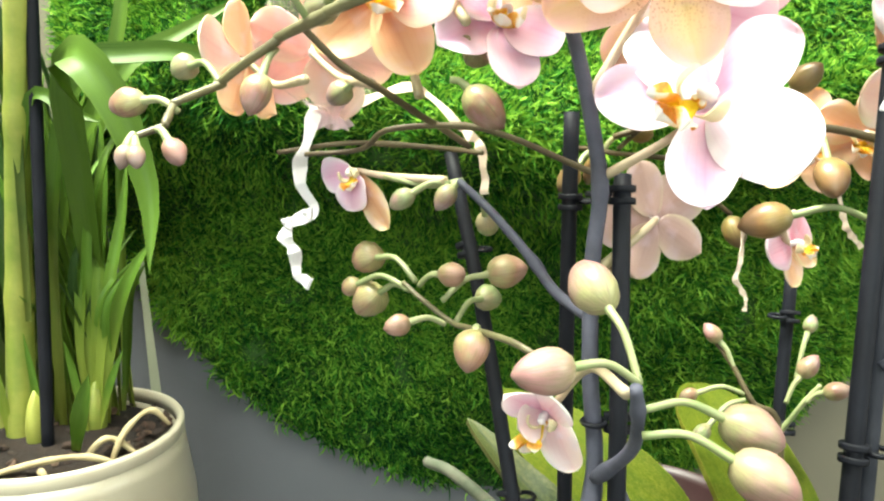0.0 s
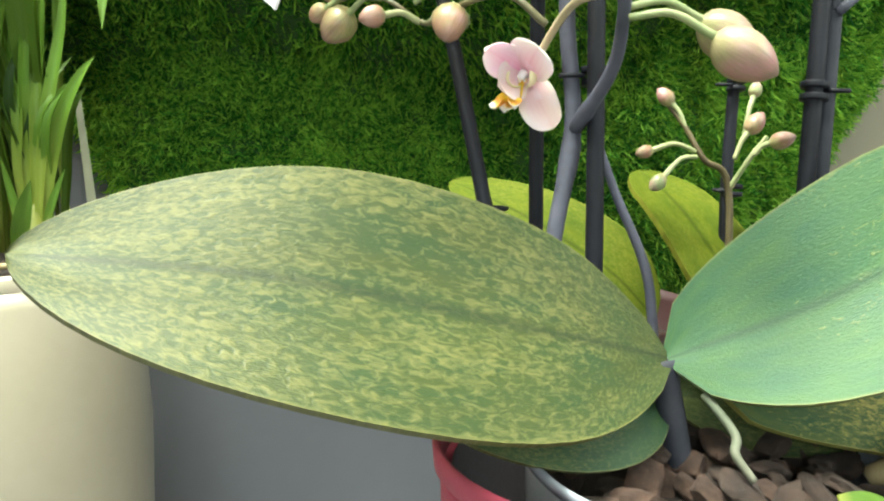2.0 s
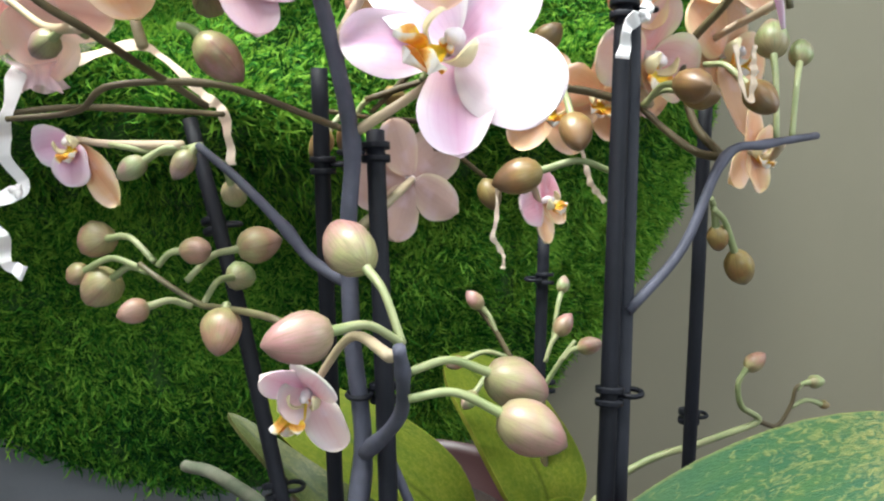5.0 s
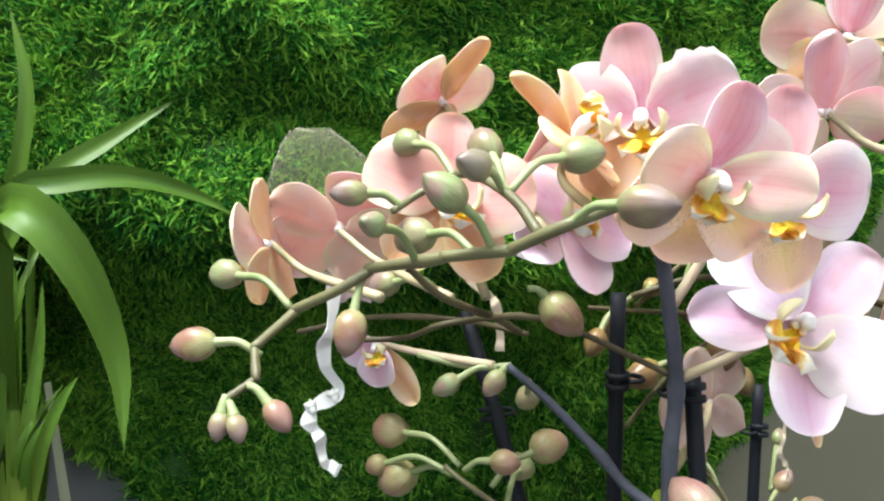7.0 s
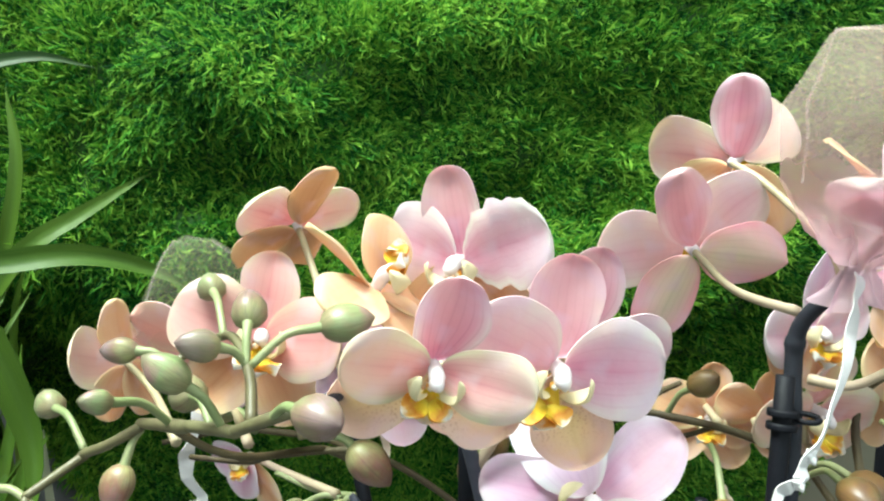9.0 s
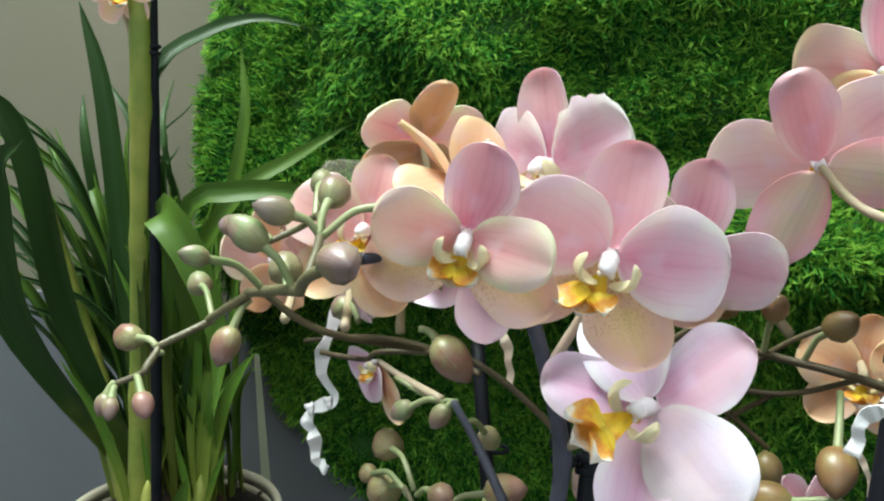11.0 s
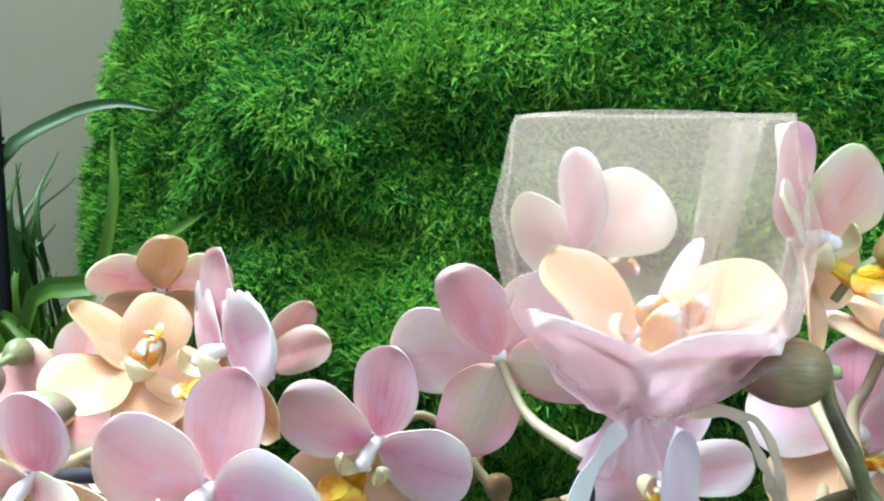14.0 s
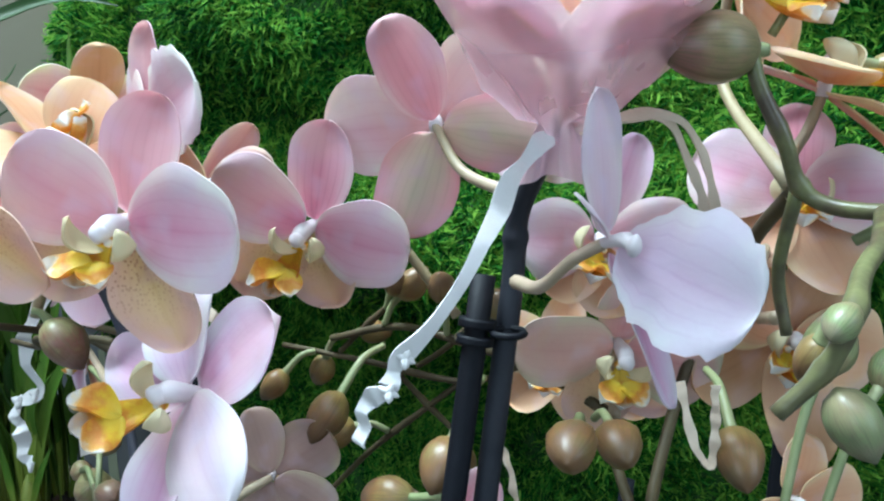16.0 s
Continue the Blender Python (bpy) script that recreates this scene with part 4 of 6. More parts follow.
BUDS = [
    ((-0.071, 0.222, 1.062), (-0.056, 0.204, 1.057), 0.0125, BUD_GREEN), ((-0.077, 0.196, 1.052), (-0.063, 0.191, 1.050), 0.0125, BUD_PINK),
    ((-0.0715, 0.178, 1.040), (-0.070, 0.181, 1.045), 0.007, BUD_MAUVE), ((-0.060, 0.178, 1.041), (-0.066, 0.184, 1.046), 0.009, BUD_PINK),
    ((-0.068, 0.176, 1.040), (-0.0695, 0.180, 1.044), 0.007, BUD_MAUVE), ((-0.027, 0.213, 1.094), (-0.020, 0.192, 1.087), 0.0115, BUD_GREEN),
    ((-0.014, 0.190, 1.094), (-0.013, 0.178, 1.085), 0.0130, BUD_MAUVE), ((-0.027, 0.172, 1.086), (-0.017, 0.173, 1.074), 0.0125, BUD_GREEN),
    ((-0.021, 0.173, 1.091), (-0.013, 0.179, 1.085), 0.011, BUD_MAUVE), ((0.007, 0.185, 1.092), (-0.012, 0.178, 1.085), 0.0140, BUD_GREEN),
    ((0.004, 0.149, 1.085), (-0.006, 0.161, 1.080), 0.0135, BUD_MAUVE), ((-0.029, 0.194, 1.074), (-0.020, 0.176, 1.073), 0.0145, BUD_MAUVE),
    ((-0.043, 0.194, 1.084), (-0.032, 0.193, 1.081), 0.010, BUD_MAUVE), ((-0.041, 0.173, 1.080), (-0.030, 0.185, 1.070), 0.0085, BUD_GREEN),
    ((-0.044, 0.190, 1.054), (-0.040, 0.196, 1.065), 0.0125, BUD_PINK), ((0.011, 0.205, 1.051), (0.002, 0.206, 1.058), 0.0165, BUD_PINK),
    ((0.010, 0.225, 1.066), (0.008, 0.210, 1.066), 0.0145, BUD_MAUVE), ((-0.030, 0.233, 1.055), (-0.018, 0.215, 1.056), 0.0125, BUD_MAUVE),
    ((0.035, 0.179, 1.010), (0.042, 0.160, 0.993), 0.0190, BUD_CREAM), ((0.069, 0.165, 0.980), (0.044, 0.163, 0.986), 0.0190, BUD_CREAM),
    ((0.067, 0.152, 0.975), (0.042, 0.156, 0.983), 0.0190, BUD_CREAM), ((0.0205, 0.152, 0.9985), (0.042, 0.160, 0.993), 0.0165, BUD_CREAM),
    ((-0.012, 0.235, 1.024), (0.002, 0.232, 1.029), 0.0105, BUD_GREEN), ((0.001, 0.231, 1.025), (0.006, 0.231, 1.030), 0.0105, BUD_MAUVE),
    ((0.014, 0.240, 1.016), (0.010, 0.226, 1.026), 0.012, BUD_GREEN),
]
for place, source, length, mat in BUDS:
    bud(orchid, place, source, length, mat)

# low side spray of small buds
part("spike", tube([(0.030, 0.184, 0.984), (0.020, 0.190, 0.992), (0.008, 0.214, 0.990), (0.003, 0.228, 0.988), (-0.006, 0.232, 0.994), (-0.012, 0.238, 0.998)], [0.0010, 0.0009, 0.0008], STEM_OLIVE, 7), orchid)
for place, source, length, mat in [((-0.025, 0.259, 1.002), (-0.008, 0.235, 0.999), 0.0160, BUD_ROSE), ((-0.024, 0.252, 0.989), (-0.010, 0.236, 0.996), 0.0173, BUD_ROSE), ((-0.030, 0.254, 0.993), (-0.012, 0.238, 0.997), 0.0096, BUD_ROSE),
                                   ((-0.013, 0.221, 0.989), (0.001, 0.226, 0.988), 0.0096, BUD_ROSE), ((0.003, 0.226, 1.003), (-0.007, 0.234, 0.998), 0.0109, BUD_ROSE),
                                   ((0.020, 0.236, 1.002), (0.000, 0.230, 0.994), 0.0154, BUD_ROSE), ((0.015, 0.247, 0.991), (0.004, 0.228, 0.988), 0.0128, BUD_GREEN), ((0.008, 0.206, 0.986), (0.010, 0.212, 0.991), 0.0147, BUD_ROSE)]:
    bud(orchid, place, source, length, mat, fat=0.41)

# the flowers of the first spike
flower(orchid, (0.060, 0.181, 1.052), (-0.35, -0.89, 0.28), (0.74, -0.08, 0.67), 0.0245, (LILAC, WHITE, LILAC), [(0.055, 0.190, 1.044), (0.041, 0.199, 1.034)], label="large pale lilac flower, fully open",
       PL=(-1.04, 0.23, -0.11), SL=(-0.79, -0.67, 0.02), SR=(0.81, -0.66, 0.21), PR=(1.05, 0.22, 0.25), LIP=(0.0, -0.5, 0.72), wide={"PL": 0.42, "PR": 0.43, "SL": 0.31, "SR": 0.33})
flower(orchid, (0.024, 0.164, 1.089), (0.05, -0.95, -0.25), (0.2, -0.25, 0.95), 0.0190, (PINK, BLUSH, CREAM), [(0.026, 0.180, 1.088), (0.024, 0.191, 1.077)], label="blush flower with yellow-speckled lower sepals",
       D=(0.05, 0.99, -0.05), PL=(-0.94, 0.08, 0.27), PR=(0.90, 0.10, 0.59), SL=(-0.97, -0.58, 0.10), SR=(0.94, -0.74, -0.13), LIP=(-0.05, -0.44, 0.36), slim=0.36, wide={"PL": 0.42, "PR": 0.36, "SL": 0.42, "SR": 0.42}, norm={"PR": (-0.45, -0.8, 0.1), "PL": (0.25, -0.9, -0.35)})
flower(orchid, (0.050, 0.178, 1.084), (0.02, -0.99, -0.11), (0.22, -0.1, 0.97), 0.0231, (PINK, BLOOM, CREAM), [(0.047, 0.192, 1.074), (0.036, 0.197, 1.053)], label="rose-pink flower with pale petal edges",
       D=(0.01, 0.96, -0.34), PL=(-0.90, 0.34, 0.18), PR=(0.96, 0.20, 0.05), SR=(0.58, -0.92, -0.06), SL=(-1.0, -0.8, -0.3), LIP=(-0.15, -0.46, 0.40), slim=0.34, wide={"PL": 0.47, "PR": 0.48})
flower(orchid, (0.034, 0.212, 1.100), (-0.48, -0.87, -0.07), (-0.14, 0.0, 0.99), 0.0232, (PINK, BLOOM, PEACH), [(0.034, 0.205, 1.088), (0.026, 0.192, 1.077)], label="rose-pink flower with a torn petal edge",
       D=(-0.13, 1.0, -0.15), PR=(1.03, 0.27, 0.08), PL=(-0.9, 0.33, -0.2), torn=("PR",))
flower(orchid, (0.0125, 0.2065, 1.094), (0.55, -0.35, 0.75), (-0.8, -0.3, 0.45), 0.0226, (PEACH, PEACH, PEACH), [(0.010, 0.205, 1.085), (0.012, 0.190, 1.079)], label="peach flower seen from its side",
       D=(0.32, 0.93, 0.13), PL=(-0.71, 0.60, 0.01), PR=(0.70, 0.11, 0.47), SL=(-0.47, -0.48, -0.06), SR=(0.4, -0.7, -0.1), LIP=(0.10, -0.09, 0.50), wide={"PL": 0.38, "PR": 0.34}, norm={"D": (0.62, 0.12, 0.75), "PL": (0.62, 0.05, 0.78), "PR": (0.5, -0.1, 0.8)})
flower(orchid, (-0.010, 0.248, 1.104), (-0.48, 0.60, 0.64), (0.49, -0.42, 0.76), 0.0200, (TAN, BLUSH, TAN), [(-0.004, 0.235, 1.092), (0.006, 0.202, 1.072)], label="flower turned away, tan and cream outside", D=(0.05, 1.12, -0.05))
flower(orchid, (-0.060, 0.247, 1.065), (-0.88, 0.44, -0.17), (-0.11, 0.16, 0.98), 0.0184, (PEACH, BLUSH, PEACH), [(-0.050, 0.240, 1.058), (-0.035, 0.205, 1.058)], label="small peach flower turned away", D=(0.13, 1.0, -0.14), SR=(0.36, -0.85, 0.1))
flower(orchid, (-0.016, 0.216, 1.080), (0.16, -0.95, 0.28), (0.17, 0.31, 0.94), 0.0223, (SALMON, SALMON, PEACH), [(-0.010, 0.225, 1.068), (-0.006, 0.215, 1.054)], label="salmon-pink flower half hidden by buds", PR=(0.85, 0.12, 0.5))
flower(orchid, (-0.040, 0.252, 1.068), (0.1, 0.9, 0.35), (-0.6, -0.2, 0.75), 0.0240, (SALMON, SALMON, BLUSH), [(-0.030, 0.238, 1.060), (-0.018, 0.205, 1.057)], label="salmon-pink flower turned away", D=(0.42, 0.80, 0.05), PL=(-0.72, 0.22, 0.05), PR=(0.95, 0.1, 0), SL=(-0.75, -0.75, 0), SR=(0.3, -0.95, 0))
flower(orchid, (0.015, 0.214, 1.073), (0.29, -0.83, 0.49), (0.35, 0.56, 0.75), 0.0189, (PEACH, LILAC, LILAC), [(0.012, 0.225, 1.070), (0.006, 0.208, 1.068)], label="small lilac and peach flower", SR=(0.59, -0.9, 0.02), PR=(0.9, 0.0, 0.27))
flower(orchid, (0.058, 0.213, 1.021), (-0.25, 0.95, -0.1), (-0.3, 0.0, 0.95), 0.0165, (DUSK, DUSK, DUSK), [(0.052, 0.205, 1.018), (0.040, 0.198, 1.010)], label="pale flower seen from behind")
flower(orchid, (0.028, 0.197, 0.972), (-0.45, -0.85, -0.1), (-0.1, -0.2, 0.97), 0.0148, (BLOOM, PALE, PALE), [(0.036, 0.185, 0.988), (0.040, 0.162, 0.990)], label="half-open small flower, cream and pink", leave=("PL",),
       D=(-0.6, 0.5, 0.62), PR=(0.4, 0.5, 0.5), SL=(-0.4, -0.15, 0.5), SR=(0.55, -0.95, 0.15), LIP=(-0.3, -0.62, 0.5))
flower(orchid, (-0.028, 0.258, 1.031), (-0.5, -0.8, -0.1), (-0.4, 0.0, 0.9), 0.0135, (LILAC, LILAC, PEACH), [(-0.018, 0.250, 1.030), (0.001, 0.232, 1.030)], label="drooping lilac flower with narrow sepals", leave=("D",),
       PL=(-0.9, 0.1, 0.2), PR=(-0.3, -0.9, 0.3), SL=(-0.5, -0.3, 0.1), SR=(0.3, -1.6, 0))

flower(orchid, (0.0165, 0.256, 1.0825), (0.72, -0.62, 0.30), (0.3, 0, 0.95), 0.0210, (SALMON, SALMON, SALMON), [(0.012, 0.245, 1.078), (0.006, 0.212, 1.066)], label="small salmon flower behind the spray", leave=("PL", "SL", "SR"), lip=False, slim=0.26,
       D=(0.41, 0.86, 0.61), PR=(0.71, 0.27, 0.8), wide={"PR": 0.30})

# second spike, on its stake
stake([(0.092, 0.166, TOP + 0.09), (0.100, 0.180, 0.96), (0.1105, 0.198, 1.074)], 0.0023, [(0.48, 0.006), (0.95, 0.006)], "black plant stake in the red pot beside the bagged flowers")
part("spike", tube([(0.098, 0.170, TOP + 0.09), (0.106, 0.184, 0.96), (0.1135, 0.198, 1.05), (0.1150, 0.203, 1.072), (0.116, 0.203, 1.085), (0.1215, 0.197, 1.096), (0.124, 0.195, 1.102)], [0.0023, 0.0023, 0.0022, 0.0020, 0.0014], STEM_BLACK, 10, 60, [(0.6, 0.25)]), orchid)
part("spike", tube([(0.108, 0.186, 0.988), (0.126, 0.190, 1.003), (0.141, 0.195, 1.026), (0.158, 0.200, 1.029), (0.180, 0.205, 1.031)], [0.0014, 0.0013, 0.0011], STEM_DARK, 8, 0, [(0.5, 0.3), (0.75, 0.3)]), orchid)
part("spike", tube([(0.141, 0.195, 1.026), (0.139, 0.205, 1.027), (0.135, 0.215, 1.033), (0.132, 0.225, 1.04)], [0.0013, 0.001], STEM_BROWN, 7), orchid)
part("spike", tube([(0.1535, 0.190, 1.112), (0.155, 0.190, 1.107), (0.159, 0.190, 1.099), (0.162, 0.192, 1.092), (0.167, 0.190, 1.089), (0.175, 0.184, 1.089)], [0.0012, 0.0013, 0.0013], STEM_GREEN, 9, 0, [(0.6, 0.35), (0.35, 0.2)]), orchid, "green-brown branching flower spike")
part("spike", tube([(0.162, 0.194, 1.091), (0.161, 0.200, 1.077), (0.163, 0.200, 1.066)], [0.0012, 0.0010], STEM_GREEN, 8), orchid)
part("spike", tube([(0.162, 0.196, 1.091), (0.158, 0.210, 1.081), (0.157, 0.220, 1.070), (0.150, 0.230, 1.055), (0.144, 0.215, 1.036), (0.141, 0.196, 1.026)], [0.0014, 0.0012], STEM_BROWN, 8), orchid)
part("spike", tube([(0.172, 0.184, 1.089), (0.166, 0.160, 1.088), (0.162, 0.150, 1.086), (0.159, 0.140, 1.083), (0.157, 0.140, 1.078), (0.153, 0.140, 1.073)], [0.0012, 0.0011, 0.0009], STEM_GREEN, 8, 0, [(0.55, 0.3), (0.8, 0.3)]), orchid)
part("spike", tube([(0.132, 0.225, 1.04), (0.115, 0.235, 1.045), (0.095, 0.248, 1.046), (0.076, 0.252, 1.048), (0.055, 0.256, 1.042)], [0.0013, 0.0012, 0.001], STEM_BROWN, 7), orchid)

flower(orchid, (0.095, 0.221, 1.101), (-0.14, 0.95, 0.27), (-0.37, -0.30, 0.88), 0.0243, (PINK, PALE, SEPAL), [(0.103, 0.212, 1.092), (0.116, 0.204, 1.088)], label="rose-pink flower seen from behind", slim=0.30,
       D=(-0.03, 1.0, -0.15), PL=(-0.98, 0.25, 0.1), PR=(1.0, 0.28, 0.1), SL=(-0.9, -0.5, -0.25), SR=(0.72, -0.8, -0.17))
flower(orchid, (0.110, 0.233, 1.123), (0.68, 0.68, 0.25), (-0.10, -0.28, 0.94), 0.0234, (PINK, BLUSH, PEACH), [(0.114, 0.222, 1.118), (0.122, 0.205, 1.105), (0.122, 0.196, 1.097)], label="pink and peach flower seen from behind", slim=0.34, D=(-0.02, 1.02, 0.04), PL=(-0.18, 0.52, 0.81), PR=(1.04, -0.05, -0.06), norm={"PL": (0.1, -0.9, 0.3)})
flower(orchid, (0.0665, 0.220, 1.0785), (-0.05, -0.95, -0.25), (0.2, -0.25, 0.92), 0.0230, (PINK, BLOOM, CREAM), [(0.075, 0.235, 1.080), (0.095, 0.240, 1.055)], label="rose-pink flower with a yellow lip",
       D=(0.0, 1.0, -0.3), PL=(-0.95, 0.42, 0.2), PR=(1.02, 0.02, 0.02), SR=(0.35, -0.78, 0.0), SL=(-0.8, -0.85, 0), LIP=(-0.2, -0.62, 0.45))
flower(orchid, (0.153, 0.225, 1.129), (0.76, -0.65, 0.05), (-0.31, -0.2, 0.93), 0.0225, (PINK, BLUSH, PEACH), [(0.152, 0.228, 1.110), (0.161, 0.196, 1.092)], label="blush flower with a bright yellow lip", slim=0.30, D=(-0.25, 1.15, 0.2), PL=(-0.69, 0.71, 0.41), PR=(0.80, 0.46, 0.31), SL=(-0.75, -0.62, 0.45), LIP=(0.05, -0.49, 0.77), wide={"PL": 0.22, "SL": 0.28}, norm={"PL": (1.0, 0.15, 0.1), "SL": (0.9, -0.4, 0.1)})
flower(orchid, (0.1335, 0.180, 1.0835), (0.5, -0.8, 0.1), (0, 0, 1), 0.0245, (WHITE, WHITE, LILAC), [(0.128, 0.184, 1.080), (0.122, 0.190, 1.074), (0.1165, 0.198, 1.073)], label="white and lilac flower turned aside", leave=("SR",), slim=0.13,
       D=(-0.16, 0.94, 0.20), PL=(-0.29, 0.31, 0.14), PR=(0.56, -0.38, 0.72), SL=(0.38, -1.05, 0.10), lip=False, wide={"PL": 0.06, "PR": 0.42, "SL": 0.10}, norm={"PR": (0.1, -1.0, 0.1), "SL": (0.65, -0.6, 0.3), "PL": (0.7, 0.2, 0.7)}, torn=("PR",))
flower(orchid, (0.1294, 0.2227, 1.0778), (0.2, -0.95, 0.1), (0.3, 0.1, 0.95), 0.0200, (LILAC, BLOOM, PEACH), [(0.130, 0.230, 1.072), (0.132, 0.225, 1.045)], label="pink flower behind the stake", D=(-0.01, 1.15, -0.07), PL=(-0.78, -0.25, 0.12), PR=(0.86, 0.48, 0.0), SL=(-0.39, -0.67, -0.07), SR=(0.48, -0.68, -0.06), slim=0.26, wide={"PL": 0.42, "PR": 0.3})
flower(orchid, (0.1339, 0.2267, 1.0547), (0.3, -0.85, -0.25), (0.2, -0.2, 0.95), 0.0220, (BLUSH, BLUSH, CREAM), [(0.134, 0.235, 1.052), (0.134, 0.222, 1.040)], label="blush flower hanging low", D=(0.08, 0.88, 0.02), PL=(-1.03, -0.06, 0.06), PR=(1.0, -0.04, 0.18), SL=(-0.15, -0.95, 0.05), SR=(0.78, -0.70, -0.10), wide={"PL": 0.40})
flower(orchid, (0.171, 0.228, 1.108), (0.25, -0.1, 0.95), (-0.6, 0.3, 0.2), 0.0215, (SALMON, PEACH, PEACH), [(0.168, 0.226, 1.100), (0.165, 0.222, 1.095), (0.162, 0.196, 1.090)], label="peach flower with yellow lip turned upwards", D=(0.04, 0.77, 0.0), PL=(-0.91, -0.10, 0.22), PR=(1.0, 0.29, 0.13), SL=(0.41, -0.85, -0.55), SR=(-0.31, -1.05, -0.17), LIP=(0.40, -0.65, 0.33))
flower(orchid, (0.168, 0.236, 1.086), (0.1, -0.85, 0.4), (0.1, 0.4, 0.9), 0.0215, (PINK, BLOOM, PEACH), [(0.165, 0.240, 1.078), (0.159, 0.215, 1.074)], label="deep pink flower with a cream lip")
flower(orchid, (0.168, 0.236, 1.056), (0.3, -0.9, 0.1), (0.4, 0.2, 0.9), 0.0215, (TAN, PEACH, TAN), [(0.163, 0.235, 1.060), (0.162, 0.204, 1.068)], label="tan and peach flower low on the spike", SR=(0.75, -1.0, 0.2))
flower(orchid, (0.133, 0.252, 1.043), (-0.2, -0.95, -0.1), (0.2, 0, 1), 0.0150, (PEACH, PEACH, PEACH), [(0.133, 0.245, 1.043), (0.128, 0.230, 1.042)], label="small peach flower behind the stake")
flower(orchid, (0.118, 0.258, 1.040), (-0.2, -0.95, 0.1), (0.1, 0, 1), 0.0180, (PEACH, PEACH, PEACH), [(0.118, 0.262, 1.043), (0.114, 0.240, 1.045)], label="peach flower with orange lip")
flower(orchid, (0.100, 0.224, 1.012), (0.5, -0.7, 0.3), (-0.5, 0.0, 0.8), 0.0120, (PINK, PINK, PEACH), [(0.094, 0.216, 1.018), (0.088, 0.212, 1.024)], label="small half-open pink flower")
flower(orchid, (0.1262, 0.188, 1.1110), (0.0, -0.30, 0.95), (0, 0.95, 0.30), 0.0225, (WHITE, PEACH, BLOOM), [(0.126, 0.192, 1.106), (0.125, 0.195, 1.101)], label="lilac and peach flower inside the gauze bag", D=(0.40, 0.88, 0.67), PL=(-0.74, 0.21, 0.80), PR=(0.84, 0.32, 0.71), SL=(-0.70, -0.49, 0.60), SR=(0.84, -0.44, 0.51), LIP=(0.21, -0.17, 0.64), slim=0.10, wide={"PL": 0.46, "PR": 0.50, "SL": 0.44, "SR": 0.44},
       norm={"PL": (0.75, -0.3, 0.6), "PR": (-0.65, -0.45, 0.6), "SL": (0.45, 0.55, 0.7), "SR": (-0.45, 0.55, 0.7)})
flower(orchid, (0.170, 0.222, 1.026), (0.3, -0.9, 0.1), (0.2, 0, 1), 0.0140, (PEACH, PEACH, PEACH), [(0.172, 0.215, 1.024), (0.165, 0.202, 1.029)], label="small orange flower", leave=("PL",))

for place, source, length, mat in [((0.147, 0.188, 1.113), (0.1535, 0.190, 1.111), 0.0185, BUD_OLIVE), ((0.172, 0.222, 1.129), (0.160, 0.222, 1.118), 0.0150, BUD_BROWN), ((0.187, 0.246, 1.113), (0.174, 0.240, 1.112), 0.011, BUD_BROWN),
                                   ((0.190, 0.180, 1.089), (0.170, 0.190, 1.084), 0.0155, BUD_PINK), ((0.180, 0.152, 1.092), (0.168, 0.172, 1.085), 0.0155, BUD_PINK),
                                   ((0.158, 0.139, 1.083), (0.160, 0.142, 1.084), 0.006, BUD_GREEN), ((0.160, 0.139, 1.073), (0.157, 0.140, 1.077), 0.009, BUD_GREEN), ((0.158, 0.150, 1.076), (0.160, 0.146, 1.083), 0.008, BUD_BROWN),
                                   ((0.080, 0.252, 1.060), (0.072, 0.252, 1.048), 0.0135, BUD_BROWN), ((0.066, 0.262, 1.043), (0.060, 0.256, 1.042), 0.0115, BUD_BROWN), ((0.050, 0.260, 1.031), (0.056, 0.256, 1.042), 0.0125, BUD_BROWN),
                                   ((0.068, 0.222, 1.033), (0.076, 0.240, 1.046), 0.0160, BUD_BROWN), ((0.101, 0.204, 1.033), (0.105, 0.225, 1.045), 0.0150, BUD_BROWN), ((0.091, 0.240, 1.062), (0.090, 0.250, 1.046), 0.012, BUD_BROWN),
                                   ((0.128, 0.192, 1.045), (0.128, 0.215, 1.040), 0.0155, BUD_BROWN), ((0.136, 0.200, 1.043), (0.130, 0.220, 1.040), 0.0145, BUD_BROWN), ((0.157, 0.202, 1.042), (0.152, 0.222, 1.052), 0.0150, BUD_BROWN),
                                   ((0.106, 0.234, 1.060), (0.100, 0.246, 1.046), 0.0135, BUD_BROWN), ((0.152, 0.200, 0.994), (0.139, 0.196, 1.012), 0.0140, BUD_BROWN), ((0.144, 0.200, 1.003), (0.138, 0.196, 1.015), 0.0100, BUD_BROWN),
                                   ((0.174, 0.220, 1.060), (0.165, 0.204, 1.030), 0.0170, BUD_GREEN), ((0.185, 0.220, 1.056), (0.172, 0.206, 1.030), 0.0125, BUD_GREEN), ((0.087, 0.210, 1.021), (0.112, 0.202, 1.022), 0.0165, BUD_BROWN)]:
    bud(orchid, place, source, length, mat)

